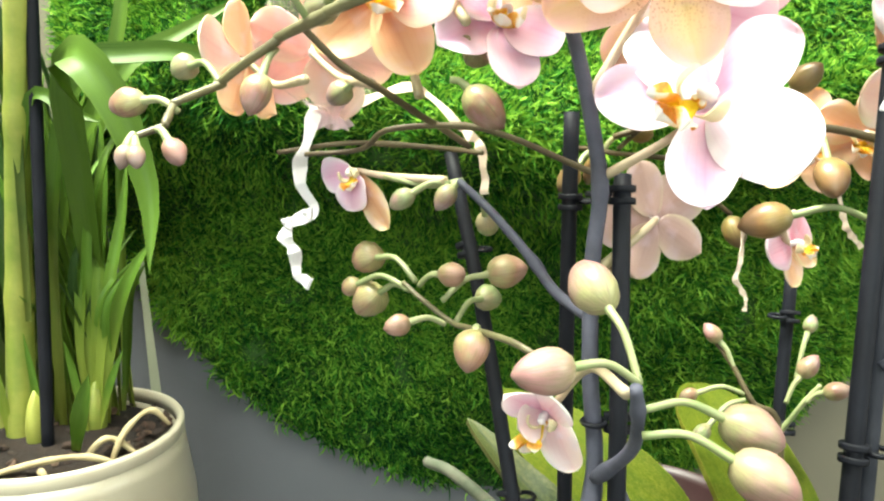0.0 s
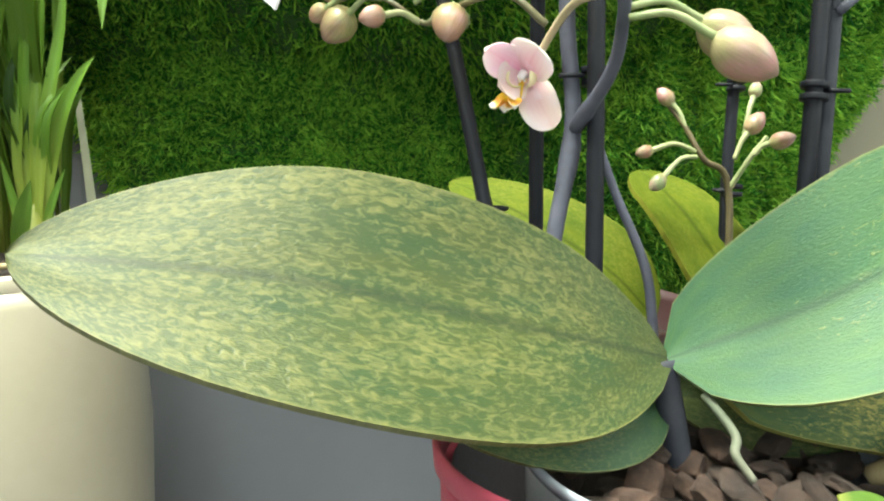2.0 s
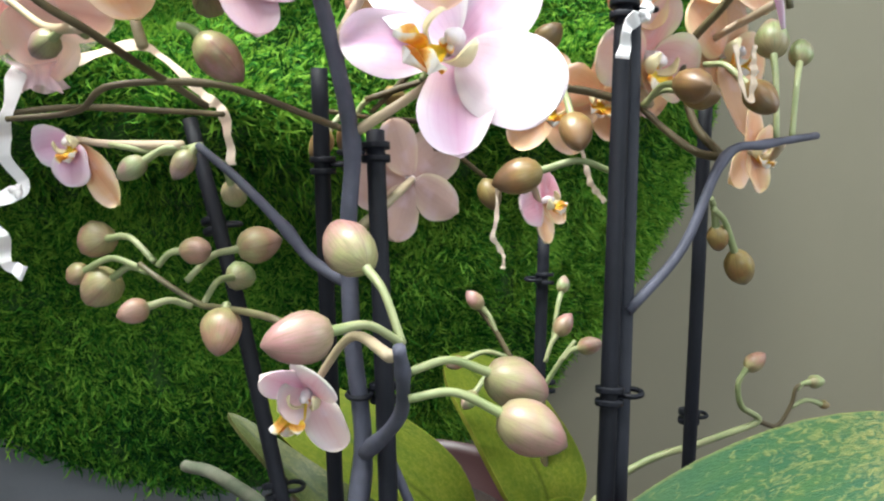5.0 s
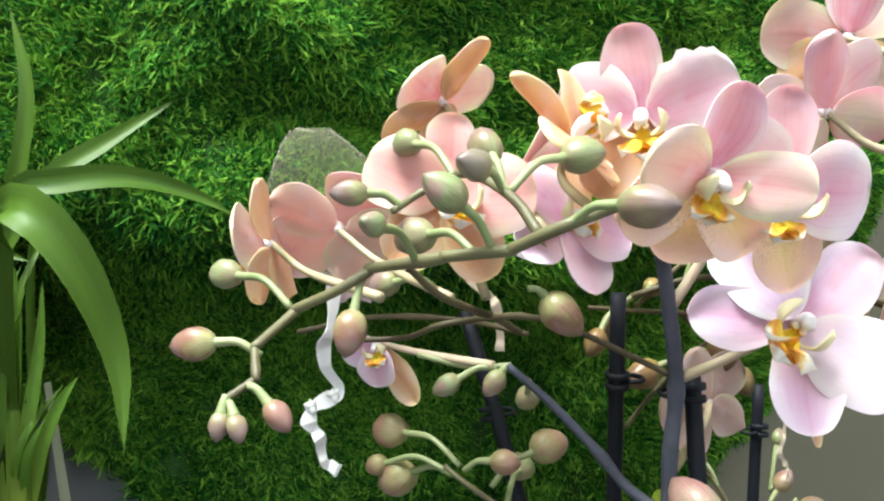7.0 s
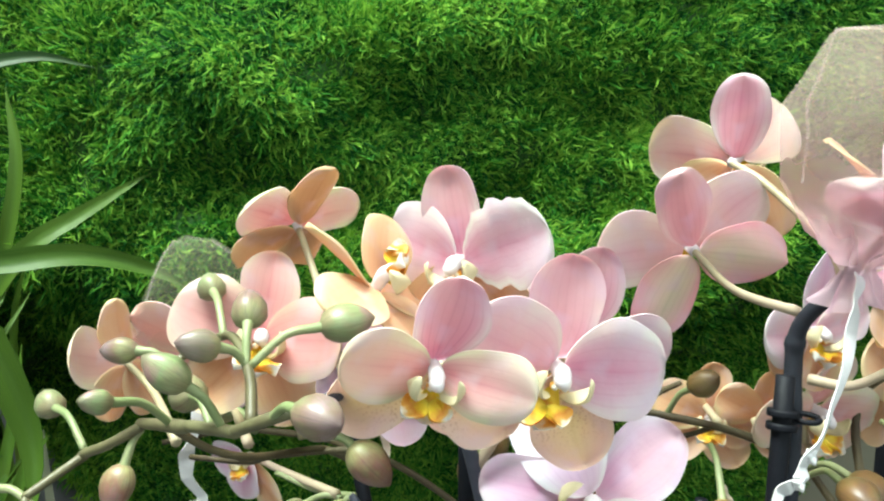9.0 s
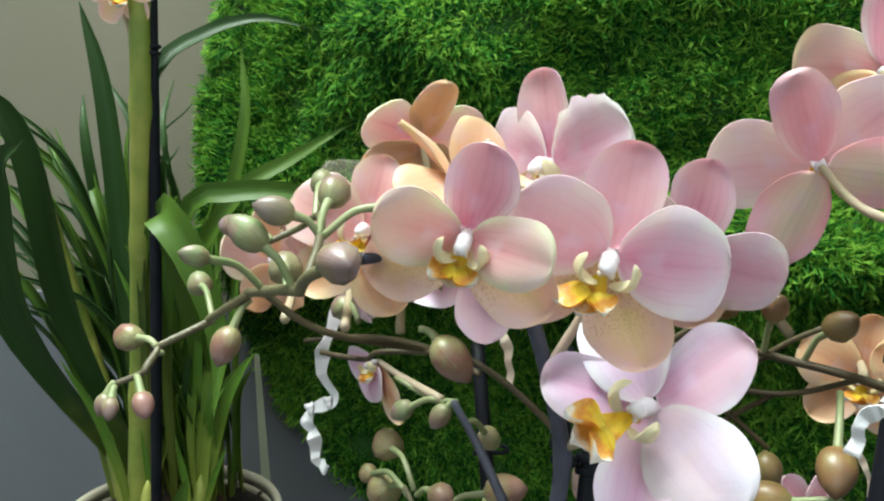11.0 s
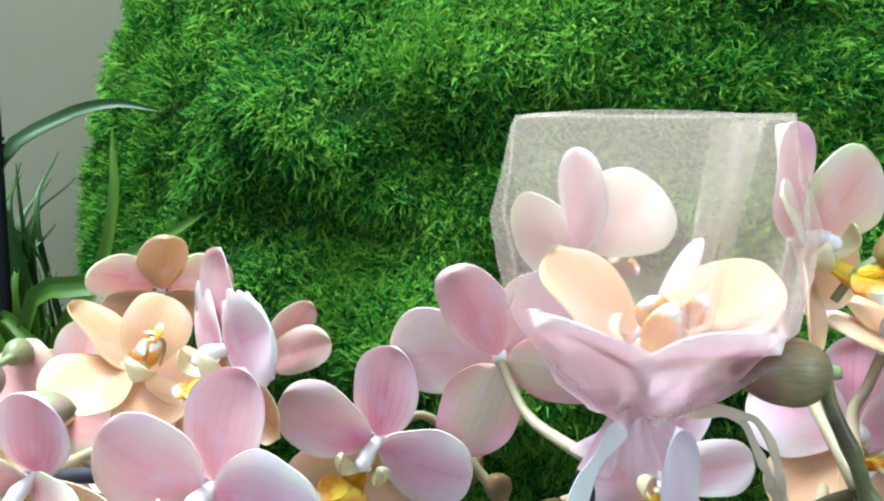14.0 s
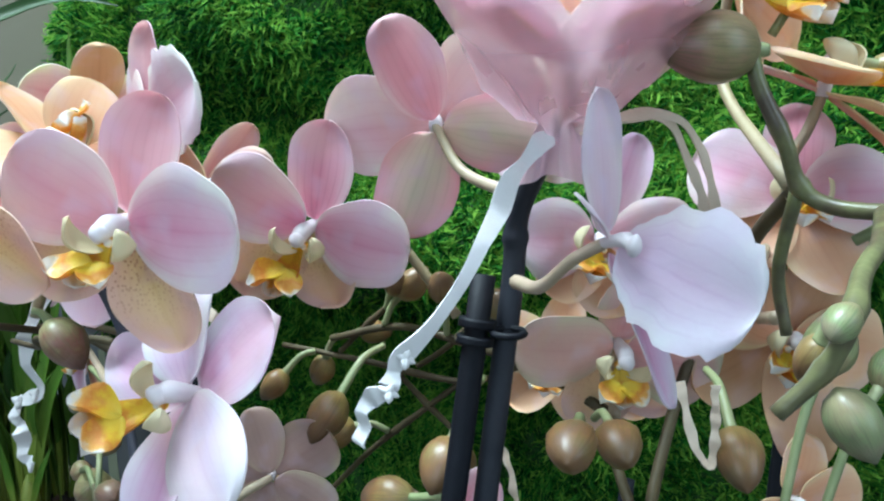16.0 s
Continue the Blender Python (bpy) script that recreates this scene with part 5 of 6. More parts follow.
# thin dark side stems behind the open flowers
for pts in ([(0.040, 0.256, 1.039), (0.064, 0.257, 1.036), (0.094, 0.250, 1.035), (0.113, 0.238, 1.045)], [(0.057, 0.257, 1.038), (0.067, 0.255, 1.048), (0.076, 0.254, 1.056)],
            [(0.080, 0.256, 1.036), (0.088, 0.254, 1.042), (0.096, 0.250, 1.050), (0.104, 0.246, 1.056)], [(0.054, 0.255, 0.997), (0.067, 0.256, 1.011), (0.083, 0.255, 1.025), (0.094, 0.250, 1.035)],
            [(0.072, 0.256, 1.036), (0.083, 0.255, 1.026), (0.094, 0.254, 1.017)], [(-0.053, 0.255, 1.037), (-0.030, 0.256, 1.040), (-0.004, 0.250, 1.039), (0.012, 0.234, 1.038)]):
    part("spike", tube(pts, [0.0008, 0.0009, 0.0008], STEM_BROWN, 7, 0, [(0.5, 0.3)]), orchid)
for place, source, length, mat in [((0.057, 0.250, 1.017), (0.072, 0.255, 1.017), 0.0165, BUD_BROWN), ((0.040, 0.250, 1.029), (0.050, 0.256, 1.038), 0.0120, BUD_BROWN), ((0.076, 0.250, 1.060), (0.072, 0.254, 1.052), 0.0100, BUD_BROWN), ((0.094, 0.250, 1.012), (0.092, 0.254, 1.018), 0.0130, BUD_BROWN)]:
    bud(orchid, place, source, length, mat)

# ---- the gauze bags and their ribbons ----
def gauze_material(name, colour, clear, gathered=None, span=(0.22, 0.66)):
    """clear: how much is seen through it; gathered: colour and clearness at the tied end, which pass over into the others along span."""
    n = Nodes(name)
    col = n.mix(n.noise(140.0, 2.0), colour, tuple(c * 0.93 for c in colour))
    if gathered:
        along = n.add("ShaderNodeSeparateXYZ", Vector=n.coord("UV")).outputs[0]
        creases = n.maths("MULTIPLY", n.maths("SUBTRACT", n.noise(60.0, 3.0), 0.5), 0.25)
        along = n.ramp(n.maths("ADD", along, creases), (span[0], 0.0), (span[1], 1.0))
        col = n.mix(along, gathered[0], col)
        clear = n.maths("ADD", gathered[1], n.maths("MULTIPLY", along, clear - gathered[1]))
    n.put(col, n.bsdf.inputs["Base Color"])
    n.bsdf.inputs["Roughness"].default_value = 0.9
    n.bsdf.inputs["Specular IOR Level"].default_value = 0.05
    see = n.add("ShaderNodeBsdfTransparent")
    glow = n.add("ShaderNodeBsdfTranslucent", Color=col)
    cloth, veil = n.tree.nodes.new("ShaderNodeMixShader"), n.tree.nodes.new("ShaderNodeMixShader")
    cloth.inputs[0].default_value = 0.65
    n.put(clear, veil.inputs[0])
    n.tree.links.new(n.bsdf.outputs[0], cloth.inputs[1])
    n.tree.links.new(glow.outputs[0], cloth.inputs[2])
    n.tree.links.new(cloth.outputs[0], veil.inputs[1])
    n.tree.links.new(see.outputs[0], veil.inputs[2])
    n.tree.links.new(veil.outputs[0], n.out.inputs["Surface"])
    return n.mat


GAUZE = gauze_material("gauze_pink_white", (0.92, 0.76, 0.65), 0.82, ((0.95, 0.64, 0.72), 0.66))
GAUZE_FOLD = gauze_material("gauze_fold_pink", (0.98, 0.84, 0.80), 0.78)
GAUZE_CLEAR = gauze_material("gauze_thin_cream", (0.98, 0.90, 0.70), 0.935)
GAUZE_PINK = gauze_material("gauze_gathered_pink", (1.0, 0.84, 0.90), 0.96, ((1.0, 0.77, 0.88), 0.30), (0.55, 1.0))


def bag_shape(rings, material, sides=40, closed=True):
    """rings: centre, half width, half depth, squareness and depth of the folds."""
    verts, faces, uvs = [], [], []
    for i, (c, hw, hd, square, pleat) in enumerate(rings):
        for k in range(sides):
            a = 2 * math.pi * k / sides
            ca, sa = math.cos(a), math.sin(a)
            e = 1 - 0.55 * square
            x = math.copysign(abs(ca) ** e, ca) * hw * (1 + pleat * math.sin(7 * a + i))
            y = math.copysign(abs(sa) ** e, sa) * hd * (1 + pleat * math.cos(9 * a))
            verts.append((c[0] + x, c[1] + y, c[2] + (0.0012 - 0.0008 * square) * math.sin(3 * a + 2 * i)))
            uvs.append((i / (len(rings) - 1), k / sides))
    for i in range(len(rings) - 1):
        for k in range(sides):
            j = (k + 1) % sides
            faces.append((i * sides + k, i * sides + j, (i + 1) * sides + j, (i + 1) * sides + k))
    if closed:
        faces.append(tuple(range((len(rings) - 1) * sides, len(rings) * sides)))
    return verts, faces, uvs, material


bag = thing("gauze_bag", (0.124, 0.195, 1.101), "sheer pinkish gauze bag tied over an orchid flower", "gauze bag", "gauze bags")
POUCH = [((0.125, 0.194, 1.103), 0.006, 0.006, 0.1, 0.10), ((0.126, 0.191, 1.110), 0.0145, 0.013, 0.3, 0.06), ((0.1265, 0.188, 1.121), 0.0215, 0.019, 0.6, 0.03), ((0.1262, 0.185, 1.131), 0.0224, 0.0205, 0.85, 0.015),
         ((0.1258, 0.184, 1.1375), 0.0232, 0.0195, 0.95, 0.01), ((0.1255, 0.182, 1.144), 0.0216, 0.0120, 1.0, 0.01), ((0.1252, 0.180, 1.1510), 0.0204, 0.0030, 1.0, 0.0), ((0.1254, 0.180, 1.1525), 0.0200, 0.0008, 1.0, 0.0)]
part("pouch", bag_shape(POUCH, GAUZE, 56), bag)
for side in (-1, 1):
    part("seam", tube([(c[0] + side * 0.985 * hw, c[1], c[2]) for c, hw, hd, square, pleat in POUCH[2:]], [0.00030, 0.00024], GAUZE_FOLD, 6), bag, "pale stitched seam of the bag")
part("seam", tube([(0.1056, 0.1795, 1.1522), (0.118, 0.1790, 1.1530), (0.133, 0.1790, 1.1528), (0.1453, 0.1795, 1.1520)], [0.00032, 0.00032], GAUZE_FOLD, 6), bag, "pale stitched seam of the bag")
part("gathered_neck", bag_shape([((0.124, 0.195, 1.092), 0.0085, 0.007, 0.0, 0.30), ((0.124, 0.195, 1.097), 0.005, 0.0045, 0.0, 0.25), ((0.124, 0.195, 1.1005), 0.0032, 0.0032, 0.0, 0.1),
                                 ((0.1245, 0.194, 1.103), 0.0065, 0.006, 0.0, 0.25), ((0.126, 0.191, 1.108), 0.0128, 0.0118, 0.2, 0.14), ((0.1265, 0.189, 1.1125), 0.0165, 0.0150, 0.3, 0.09), ((0.1265, 0.188, 1.1165), 0.0190, 0.0170, 0.4, 0.06)], GAUZE_PINK, 56, closed=False), bag, "gathered pink lower end of the bag")


def gauze_fold(x0, x1, y0, y1, z0, z1, half):
    """A strip of doubled gauze lying against the front of the bag."""
    def at(u, v):
        return np.array((x0 + (x1 - x0) * u + half * v * (0.35 + 0.65 * u), y0 + (y1 - y0) * (1 - 4 * u * (1 - u)) - 0.003 * math.sin(math.pi * u) + 0.0012 * math.sin(3.5 * v + 5 * u), z0 + (z1 - z0) * u)), np.array((0.1, -1.0, 0.1))
    return sheet(14, 9, at, 0.0002, GAUZE_FOLD)


part("fold", gauze_fold(0.1300, 0.1368, 0.1830, 0.1780, 1.106, 1.1515, 0.0026), bag, "denser fold of gauze")
part("fold", gauze_fold(0.1330, 0.1402, 0.1830, 0.1785, 1.108, 1.1518, 0.0013), bag, "denser fold of gauze")
small = thing("gauze_bag", (-0.038, 0.268, 1.05), "sheer pale gauze bag over a flower, tied with ribbon", "gauze bag", "gauze bags")
SMALL_POUCH = [((-0.036, 0.262, 1.050), 0.005, 0.005, 0, 0.2), ((-0.038, 0.266, 1.062), 0.021, 0.018, 0.2, 0.06), ((-0.040, 0.270, 1.076), 0.0205, 0.018, 0.4, 0.03), ((-0.044, 0.274, 1.090), 0.012, 0.012, 0.5, 0.02), ((-0.046, 0.275, 1.096), 0.006, 0.006, 0.4, 0.0)]
part("pouch", bag_shape(SMALL_POUCH, GAUZE_CLEAR), small)
for side in (-1, 1):
    part("seam", tube([(c[0] + side * 0.985 * hw, c[1], c[2]) for c, hw, hd, square, pleat in SMALL_POUCH[1:]], [0.00032, 0.00026], GAUZE_FOLD, 6), small, "pale stitched seam of the bag")
part("gathered_neck", bag_shape([((-0.036, 0.262, 1.045), 0.006, 0.005, 0, 0.25), ((-0.036, 0.262, 1.049), 0.0035, 0.0035, 0, 0.1), ((-0.0365, 0.263, 1.054), 0.010, 0.009, 0, 0.15)], GAUZE_PINK, closed=False), small, "gathered lower end of the bag")

ribbon([(0.123, 0.192, 1.100), (0.118, 0.185, 1.093), (0.114, 0.180, 1.082), (0.108, 0.175, 1.071), (0.102, 0.172, 1.064), (0.101, 0.172, 1.060), (0.097, 0.172, 1.057), (0.096, 0.172, 1.050)], 0.0018, RIBBON, "white fabric ribbon hanging from the gauze bag", 0.6, knots=[(0.1035, 0.1725, 1.0650), (0.1010, 0.1718, 1.0595)])
ribbon([(0.125, 0.195, 1.100), (0.140, 0.195, 1.103), (0.146, 0.200, 1.094), (0.150, 0.205, 1.084), (0.154, 0.210, 1.074)], 0.0011, RIBBON_CREAM, "thin pinkish ribbon tail of the gauze bag", 0.6)
ribbon([(0.125, 0.195, 1.100), (0.141, 0.195, 1.103), (0.1475, 0.200, 1.097), (0.1515, 0.205, 1.084), (0.156, 0.210, 1.072)], 0.0010, RIBBON_CREAM, "thin pinkish ribbon tail of the gauze bag", 0.4)
ribbon([(0.146, 0.200, 1.056), (0.149, 0.200, 1.045), (0.152, 0.200, 1.041), (0.1525, 0.200, 1.048), (0.152, 0.200, 1.056)], 0.0010, RIBBON_CREAM, "pale knotted ribbon loop below a flower", 0.5)
ribbon([(-0.041, 0.262, 1.052), (-0.043, 0.252, 1.040), (-0.0455, 0.252, 1.033), (-0.0445, 0.252, 1.026), (-0.0415, 0.252, 1.019), (-0.0435, 0.252, 1.0165), (-0.0495, 0.252, 1.0145), (-0.0500, 0.251, 1.009), (-0.0475, 0.250, 1.005), (-0.0465, 0.249, 0.998), (-0.042, 0.248, 0.9955)], 0.0025, RIBBON, "white fabric ribbon dangling below the spray", 1.5, knots=[(-0.0428, 0.252, 1.0175), (-0.0495, 0.252, 1.0145)])
ribbon([(-0.030, 0.262, 1.052), (-0.012, 0.268, 1.058), (-0.004, 0.270, 1.055), (0.007, 0.270, 1.044), (0.013, 0.270, 1.038), (0.015, 0.270, 1.022)], 0.0019, RIBBON_CREAM, "cream ribbon strip looped among the buds", 0.6)
ribbon([(0.082, 0.212, 1.020), (0.081, 0.210, 1.010), (0.080, 0.210, 1.005), (0.083, 0.210, 1.000), (0.083, 0.210, 0.996)], 0.0008, RIBBON_CREAM, "thin cream ribbon end hanging from a bud", 1.5)
ribbon([(0.108, 0.222, 1.034), (0.112, 0.221, 1.026), (0.114, 0.220, 1.018), (0.119, 0.220, 1.012)], 0.0010, RIBBON_CREAM, "thin cream ribbon end beside a flower", 1.0)

# ---- the rear orchid with its own pot ----
single("flower_pot", lathe((0.090, 0.335, TOP), [(0.036, -0.120), (0.038, -0.117), (0.052, 0.080), (0.054, 0.083), (0.054, 0.090), (0.051, 0.091), (0.049, 0.086), (0.045, 0.05)], POT_MAROON, 72), "dark red flower pot standing behind the first", "flower pot", "flower pots")
single("potting_soil", lathe((0.090, 0.335, TOP + 0.055), [(0.040, 0.0), (0.0475, 0.015), (0.040, 0.020), (0.02, 0.022), (0.003, 0.023)], SOIL, 40), "dark potting mix in the rear pot", "soil")
rear = thing("orchid_plant", (0.085, 0.30, TOP + 0.085), "orchid with yellow-green leaves in the rear pot", "orchid", "orchids")
leaf(rear, [(0.092, 0.262, 0.884), (0.075, 0.268, 0.902), (0.050, 0.292, 0.918), (0.022, 0.325, 0.930)], (0.3, -0.85, 0.5), 0.0190, LEAF_YELLOW, (1.0, 0.55), 0.15, label="yellow-green leaf")
leaf(rear, [(0.070, 0.262, 0.890), (0.040, 0.262, 0.908), (0.010, 0.300, 0.928)], (0.5, -0.8, 0.4), 0.0075, LEAF_MOTTLED, (1.0, 0.66), 0.3, label="narrow folded dark green leaf")
leaf(rear, [(0.124, 0.262, 0.884), (0.1225, 0.272, 0.900), (0.116, 0.300, 0.920), (0.106, 0.325, 0.934)], (0.35, -0.85, 0.4), 0.0235, LEAF_YELLOW, (1.0, 0.5), 0.12, label="pale green leaf flecked with yellow")
leaf(rear, [(0.100, 0.262, 0.882), (0.115, 0.235, 0.897), (0.125, 0.225, 0.902)], (0, -0.7, 0.7), 0.012, LEAF_YELLOW, label="small yellow-green leaf")
stake([(0.030, 0.208, TOP + 0.10), (0.014, 0.246, 0.981), (0.003, 0.272, 1.036)], 0.0024, [(0.33, 0.005), (0.8, 0.005)], "black plant stake leaning behind the buds")
stake([(0.129, 0.275, TOP + 0.09), (0.131, 0.290, 0.921), (0.136, 0.300, 0.990)], 0.0024, [(0.5, -0.005), (0.85, -0.005)], "black plant stake in the rear pot")
stake([(0.165, 0.238, DESK + 0.01), (0.167, 0.240, 0.921), (0.173, 0.250, 1.045)], 0.0025, [(0.69, 0.004)], "black plant stake standing by the wall side")
stake([(0.038, 0.222, TOP + 0.10), (0.037, 0.226, 0.985), (0.037, 0.228, 1.050)], 0.0023, [(0.85, 0.005)], "black plant stake behind the first spike")
part("spike", tube([(0.126, 0.272, TOP + 0.09), (0.127, 0.280, 0.931), (0.116, 0.280, 0.943), (0.110, 0.285, 0.955), (0.104, 0.290, 0.964)], [0.0016, 0.0012, 0.0008], STEM_BROWN, 7), rear)
part("spike", tube([(0.127, 0.280, 0.931), (0.133, 0.276, 0.944), (0.138, 0.274, 0.952)], [0.0011, 0.0009], PEDICEL, 7), rear)
for place, source, length, mat in [((0.103, 0.290, 0.967), (0.110, 0.285, 0.955), 0.0105, BUD_PINK), ((0.136, 0.280, 0.957), (0.128, 0.279, 0.943), 0.0120, BUD_PINK), ((0.142, 0.270, 0.951), (0.134, 0.275, 0.945), 0.0115, BUD_PINK), ((0.092, 0.280, 0.946), (0.113, 0.281, 0.946), 0.0085, BUD_PINK), ((0.094, 0.270, 0.935), (0.113, 0.280, 0.944), 0.0100, BUD_GREEN), ((0.141, 0.292, 0.970), (0.134, 0.285, 0.950), 0.009, BUD_GREEN)]:
    bud(rear, place, source, length, mat)
part("spike", tube([(0.120, 0.262, TOP + 0.09), (0.150, 0.255, 0.905), (0.182, 0.250, 0.916), (0.204, 0.250, 0.921), (0.196, 0.250, 0.928), (0.194, 0.250, 0.938), (0.200, 0.250, 0.944)], [0.0015, 0.0013, 0.0009], PEDICEL, 7, 40), rear)
part("spike", tube([(0.204, 0.250, 0.921), (0.213, 0.250, 0.918), (0.219, 0.250, 0.926), (0.221, 0.250, 0.933), (0.228, 0.250, 0.933)], [0.001, 0.0007], STEM_BROWN, 7), rear)
for place, source, length, mat in [((0.201, 0.250, 0.945), (0.1945, 0.250, 0.938), 0.0115, BUD_PINK), ((0.230, 0.250, 0.934), (0.221, 0.250, 0.932), 0.009, BUD_GREEN), ((0.235, 0.250, 0.924), (0.219, 0.250, 0.925), 0.006, BUD_BROWN)]:
    bud(rear, place, source, length, mat)
part("aerial_root", tube([(0.060, 0.230, 0.893), (0.035, 0.200, 0.912), (0.025, 0.240, 0.913), (0.005, 0.280, 0.914), (-0.006, 0.298, 0.911)], [0.0028, 0.0025, 0.0022], ROOT_GREY, 9), rear, "grey aerial root")
part("aerial_root", tube([(0.044, 0.190, 0.960), (0.051, 0.188, 0.941), (0.058, 0.180, 0.920), (0.060, 0.176, 0.895)], [0.0011, 0.0013, 0.0015], STEM_DARK, 8), orchid, "thin dark root along the stake")
part("aerial_root", tube([(0.062, 0.150, 0.898), (0.0655, 0.141, 0.892), (0.0640, 0.137, 0.889), (0.0672, 0.134, 0.884)], [0.0010, 0.0011, 0.0009], ROOT_GREY, 9), orchid, "grey aerial root")
part("aerial_root", tube([(0.104, 0.148, 0.876), (0.112, 0.142, 0.884), (0.108, 0.132, 0.886), (0.100, 0.130, 0.878)], [0.0030, 0.0030, 0.0026], ROOT, 9), orchid, "curled cream aerial root")

# ---- the white pot with the cane orchid ----
WP = (-0.197, 0.384, TOP)
white_pot = thing("flower_pot", WP, "glossy cream-white ceramic flower pot", "flower pot", "flower pots")
part("wall", lathe(WP, [(0.046, -0.120), (0.054, -0.116), (0.0640, -0.05), (0.0672, 0.02), (0.0655, 0.07), (0.0618, 0.095), (0.0608, 0.103), (0.0570, 0.103), (0.0560, 0.100), (0.058, 0.05)], POT_WHITE, 96), white_pot)
part("rim", lathe(WP, [(0.0609, 0.1032), (0.0613, 0.1085), (0.0600, 0.1105), (0.0575, 0.1095), (0.0569, 0.1032), (0.0609, 0.1032)], POT_WHITE, 96, False), white_pot, "rounded rim of the pot")
single("potting_soil", lathe((WP[0], WP[1], TOP + 0.07), [(0.04, 0.0), (0.0575, 0.010), (0.0565, 0.029), (0.045, 0.036), (0.025, 0.040), (0.004, 0.041)], SOIL, 56), "dark crumbly soil with roots in the white pot", "soil")
grit = thing("potting_bark", (WP[0], WP[1], TOP + 0.10), "crumbly dark bark pieces on the soil of the white pot", "potting bark")
rng = random.Random(8)
for k in range(130):
    a, r = rng.uniform(0, 6.28), 0.053 * math.sqrt(rng.random())
    ob = hang(new("bark_chip", chips[k % 9]), grit)
    ob.matrix_basis = pose(WP[0] + r * math.cos(a), WP[1] + r * math.sin(a), TOP + 0.1105 - 2.6 * r * r + rng.uniform(-0.002, 0.003), rng.uniform(-40, 40), rng.uniform(-40, 40), rng.uniform(0, 360)) @ Matrix.Scale(rng.uniform(0.25, 0.6), 4)
cane = thing("cane_orchid", (-0.222, 0.380, TOP + 0.10), "cane orchid with strap leaves in the white pot", "orchid")
part("cane", tube([(-0.213, 0.376, TOP + 0.098), (-0.205, 0.374, 0.972), (-0.191, 0.362, 1.065), (-0.180, 0.352, 1.144), (-0.177, 0.350, 1.20)], [0.0075, 0.0062, 0.0055, 0.0048, 0.0043], CANE, 14, 60, [(0.22, 0.12), (0.45, 0.14), (0.65, 0.14), (0.83, 0.14)]), cane, "thick yellow-green cane with rings")
part("cane", tube([(-0.228, 0.390, TOP + 0.098), (-0.240, 0.392, 0.93), (-0.258, 0.39, 1.0), (-0.270, 0.38, 1.08)], [0.007, 0.007, 0.006, 0.004], CANE, 14, 40), cane)
stake([(-0.1930, 0.362, TOP + 0.095), (-0.1845, 0.362, 1.034), (-0.1745, 0.356, 1.19)], 0.0030, [(0.85, -0.006)], "black plant stake beside the cane in the white pot")
part("shoot_base", bud_shape((-0.1780, 0.384, 0.880), (-0.1770, 0.384, 0.915), 0.0056, CANE), cane, "swollen yellow-green foot of a young shoot")
part("shoot_base", bud_shape((-0.2000, 0.368, 0.878), (-0.1990, 0.366, 0.916), 0.0058, CANE), cane, "swollen yellow-green foot of a young shoot")
rng = random.Random(11)
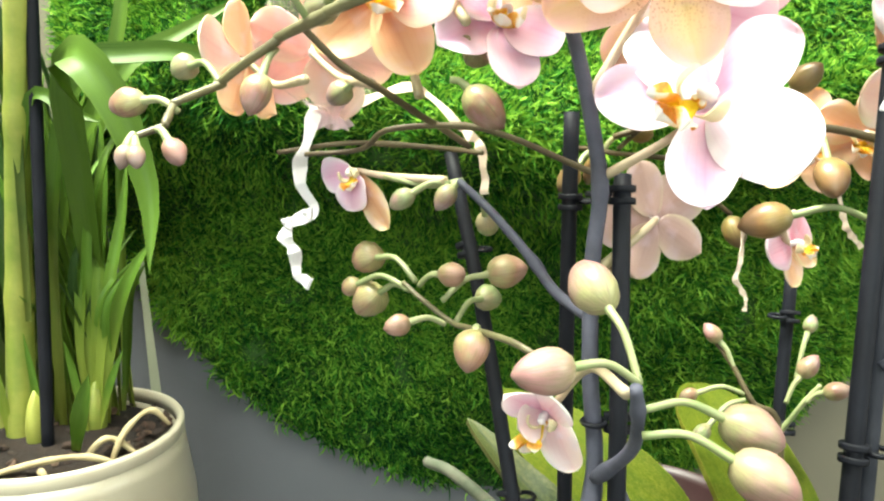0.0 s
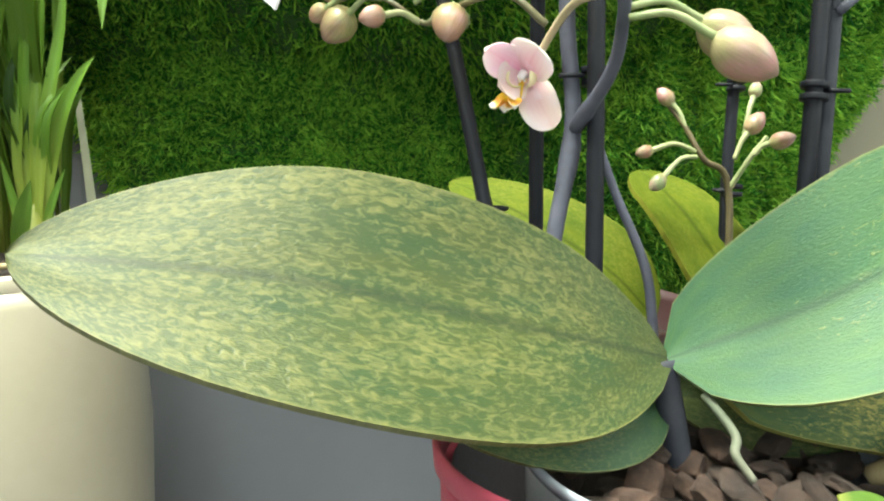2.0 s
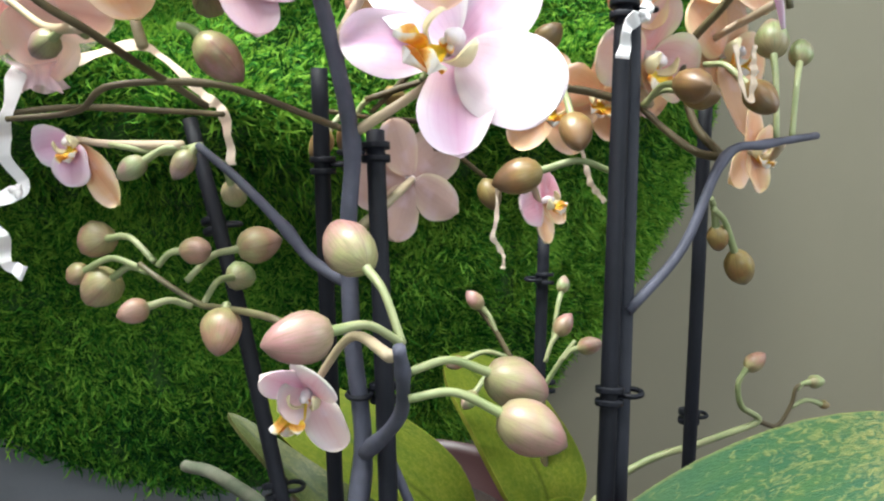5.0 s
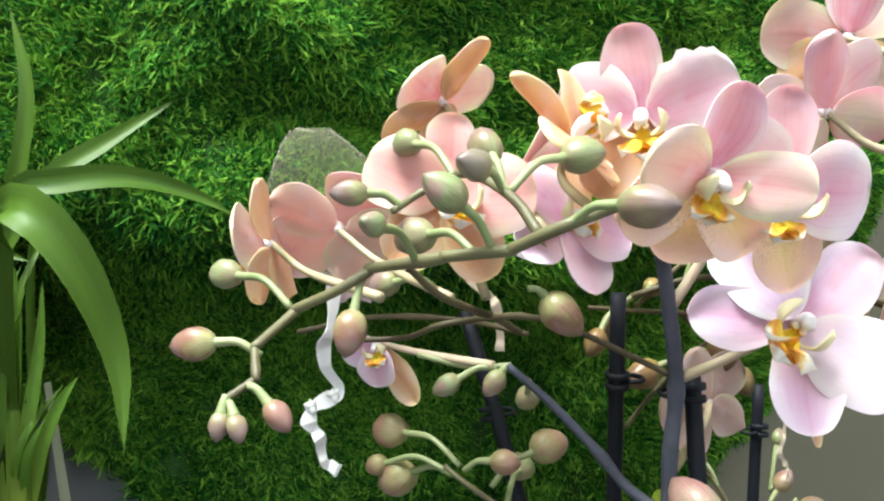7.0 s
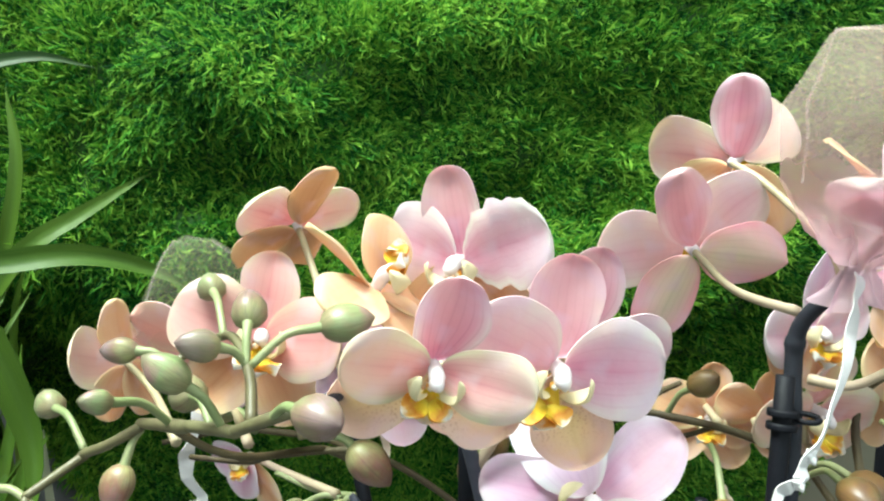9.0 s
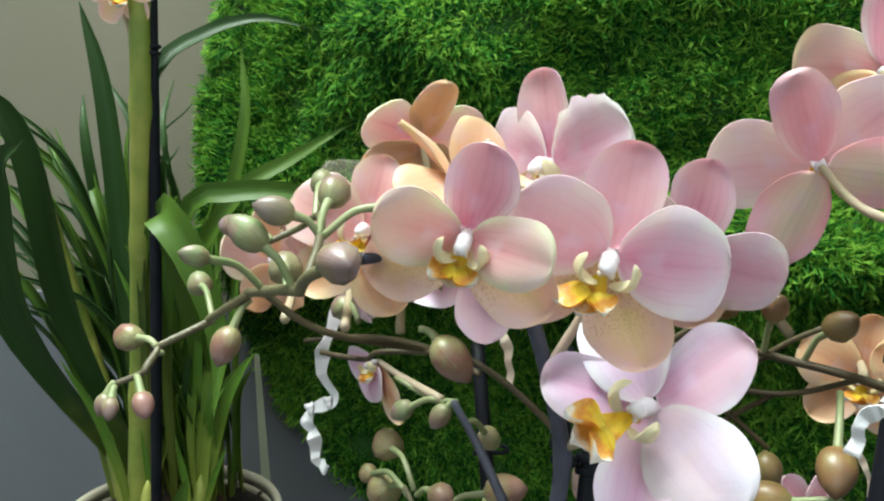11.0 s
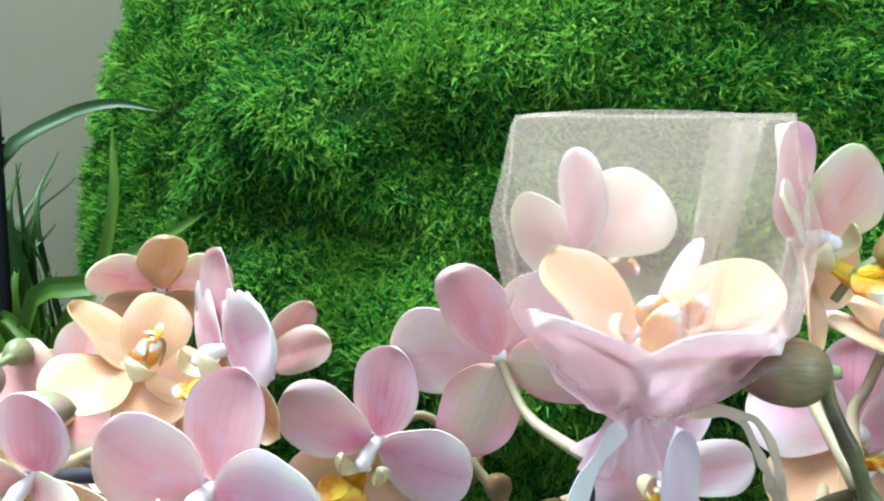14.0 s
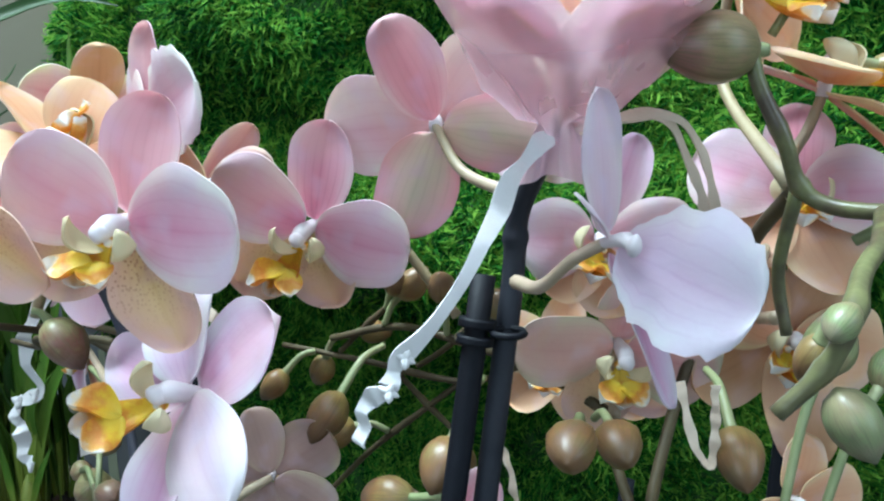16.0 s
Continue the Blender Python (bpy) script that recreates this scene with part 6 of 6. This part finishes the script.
STRAPS = [
    ([(-0.182, 0.400, 0.89), (-0.178, 0.395, 0.96), (-0.160, 0.345, 1.05), (-0.140, 0.305, 1.071), (-0.123, 0.300, 1.054), (-0.112, 0.300, 1.020), (-0.110, 0.290, 0.990)], 0.0078, BLADE),
    ([(-0.195, 0.385, 0.89), (-0.185, 0.37, 1.0), (-0.160, 0.355, 1.066), (-0.136, 0.360, 1.075), (-0.113, 0.370, 1.075), (-0.091, 0.380, 1.067), (-0.074, 0.382, 1.057)], 0.0052, BLADE),
    ([(-0.200, 0.39, 0.89), (-0.185, 0.385, 1.01), (-0.155, 0.390, 1.068), (-0.127, 0.405, 1.090), (-0.097, 0.415, 1.109)], 0.0048, BLADE),
    ([(-0.200, 0.37, 0.95), (-0.190, 0.36, 1.07), (-0.179, 0.360, 1.130), (-0.164, 0.385, 1.153), (-0.141, 0.397, 1.161), (-0.118, 0.405, 1.157)], 0.0038, BLADE_DARK),
    ([(-0.215, 0.395, 0.89), (-0.235, 0.36, 1.0), (-0.24, 0.34, 1.10), (-0.262, 0.32, 1.13)], 0.008, BLADE_DARK),
    ([(-0.222, 0.40, 0.89), (-0.245, 0.34, 1.0), (-0.235, 0.32, 1.08), (-0.212, 0.31, 1.10)], 0.008, BLADE_DARK),
    ([(-0.21, 0.38, 0.89), (-0.215, 0.38, 1.02), (-0.222, 0.38, 1.12), (-0.235, 0.38, 1.17)], 0.006, BLADE_DARK),
    ([(-0.215, 0.39, 0.89), (-0.19, 0.41, 1.0), (-0.165, 0.42, 1.10), (-0.170, 0.43, 1.15)], 0.004, BLADE),
    ([(-0.225, 0.40, 0.89), (-0.275, 0.36, 1.0), (-0.285, 0.34, 1.10), (-0.275, 0.33, 1.16)], 0.008, BLADE_DARK),
    ([(-0.200, 0.37, 1.00), (-0.185, 0.36, 1.055), (-0.165, 0.355, 1.05), (-0.150, 0.352, 1.045)], 0.0030, BLADE),
    ([(-0.178, 0.36, 0.885), (-0.170, 0.352, 0.91), (-0.164, 0.35, 0.93)], 0.004, BLADE),
    ([(-0.1790, 0.385, 0.890), (-0.1800, 0.386, 0.925), (-0.1810, 0.388, 0.965), (-0.1800, 0.392, 1.010), (-0.1852, 0.400, 1.048)], 0.0028, SHOOT),
    ([(-0.1775, 0.384, 0.890), (-0.1755, 0.385, 0.930), (-0.1720, 0.388, 0.975), (-0.1690, 0.394, 1.020), (-0.1732, 0.400, 1.060)], 0.0028, SHOOT),
    ([(-0.1765, 0.383, 0.890), (-0.1725, 0.384, 0.930), (-0.1670, 0.387, 0.965), (-0.1610, 0.394, 1.000), (-0.1590, 0.400, 1.028)], 0.0030, SHOOT),
    ([(-0.1755, 0.384, 0.890), (-0.1705, 0.385, 0.920), (-0.1620, 0.386, 0.955), (-0.1530, 0.388, 0.975), (-0.1450, 0.390, 0.986)], 0.0032, SHOOT),
    ([(-0.1795, 0.383, 0.890), (-0.1830, 0.384, 0.930), (-0.1815, 0.386, 0.965), (-0.1870, 0.388, 0.995), (-0.1921, 0.390, 1.018)], 0.0026, SHOOT),
    ([(-0.1750, 0.381, 0.890), (-0.1690, 0.382, 0.912), (-0.1615, 0.385, 0.932)], 0.0020, SHOOT),
    ([(-0.1800, 0.378, 0.890), (-0.1830, 0.377, 0.915), (-0.1868, 0.375, 0.939)], 0.0020, SHOOT),
    ([(-0.2150, 0.372, 0.885), (-0.2165, 0.368, 0.915), (-0.2240, 0.362, 0.950), (-0.2380, 0.352, 0.985)], 0.0030, SHOOT),
    ([(-0.2010, 0.370, 0.885), (-0.1990, 0.368, 0.915), (-0.2015, 0.366, 0.945)], 0.0019, SHOOT),
]
for pts, wide, mat in STRAPS:
    strap(cane, pts, wide, mat)
for k in range(90):
    bx, by = -0.215 + rng.uniform(-0.03, 0.025), 0.405 + rng.uniform(-0.012, 0.025)
    lean, tall = rng.uniform(-0.075, 0.015), rng.uniform(0.12, 0.25)
    strap(cane, [(bx, by, 0.885), (bx + lean * 0.3, by, 0.885 + tall * 0.45), (bx + lean * 0.8, by - 0.01, 0.885 + tall * 0.85), (bx + lean * 1.6, by - rng.uniform(-0.03, 0.03), 0.885 + tall)], rng.uniform(0.0016, 0.0036), rng.choice((BLADE, BLADE, BLADE_DARK, BLADE_DARK, BLADE_DARK)), (rng.uniform(-0.6, 0.6), -1, 0.2))
for k in range(64):
    bx, by = -0.184 + rng.uniform(-0.014, 0.012), 0.398 + rng.uniform(-0.012, 0.025)
    lean, tall = rng.uniform(-0.024, 0.022), rng.uniform(0.07, 0.19)
    strap(cane, [(bx, by, 0.885), (bx + lean * 0.25, by, 0.885 + tall * 0.4), (bx + lean * 0.7, by - 0.01, 0.885 + tall * 0.8), (bx + lean * 1.3, by - rng.uniform(-0.02, 0.03), 0.885 + tall)], rng.uniform(0.0013, 0.0026), rng.choice((SHOOT, BLADE, BLADE, BLADE_DARK)), (rng.uniform(-0.6, 0.6), -1, 0.2))
for pts in ([(-0.212, 0.338, 0.884), (-0.184, 0.338, 0.892), (-0.166, 0.344, 0.892), (-0.150, 0.352, 0.884)], [(-0.160, 0.356, 0.882), (-0.154, 0.362, 0.897), (-0.146, 0.374, 0.903), (-0.138, 0.378, 0.894)], [(-0.174, 0.352, 0.882), (-0.164, 0.357, 0.894), (-0.158, 0.362, 0.892), (-0.148, 0.362, 0.884)], [(-0.182, 0.336, 0.884), (-0.181, 0.333, 0.890), (-0.179, 0.333, 0.884)]):
    part("aerial_root", tube(pts, [0.0013, 0.0017, 0.0013, 0.0016, 0.0009], ROOT, 8, 0, [(0.4, 0.25), (0.7, 0.2)]), cane, "cream aerial root")
flower(cane, (-0.183, 0.345, 1.168), (0.3, -0.9, -0.2), (0, 0, 1), 0.016, (CREAM, CREAM, CREAM), [(-0.185, 0.35, 1.155), (-0.182, 0.354, 1.130)], label="pale yellow flower on the cane")
tag = single("plant_label", sheet(10, 5, lambda u, v: (np.array((-0.1655 - 0.0058 * u, 0.4375 + 0.002 * u, 0.870 + 0.098 * u)) + np.array((0.94, 0.34, 0.06)) * v * (0.0030 - 0.0014 * u), np.array((0.34, -0.94, 0.0))), 0.0007, TAG), "flat pale plastic plant label stuck in the pot", "plant label")
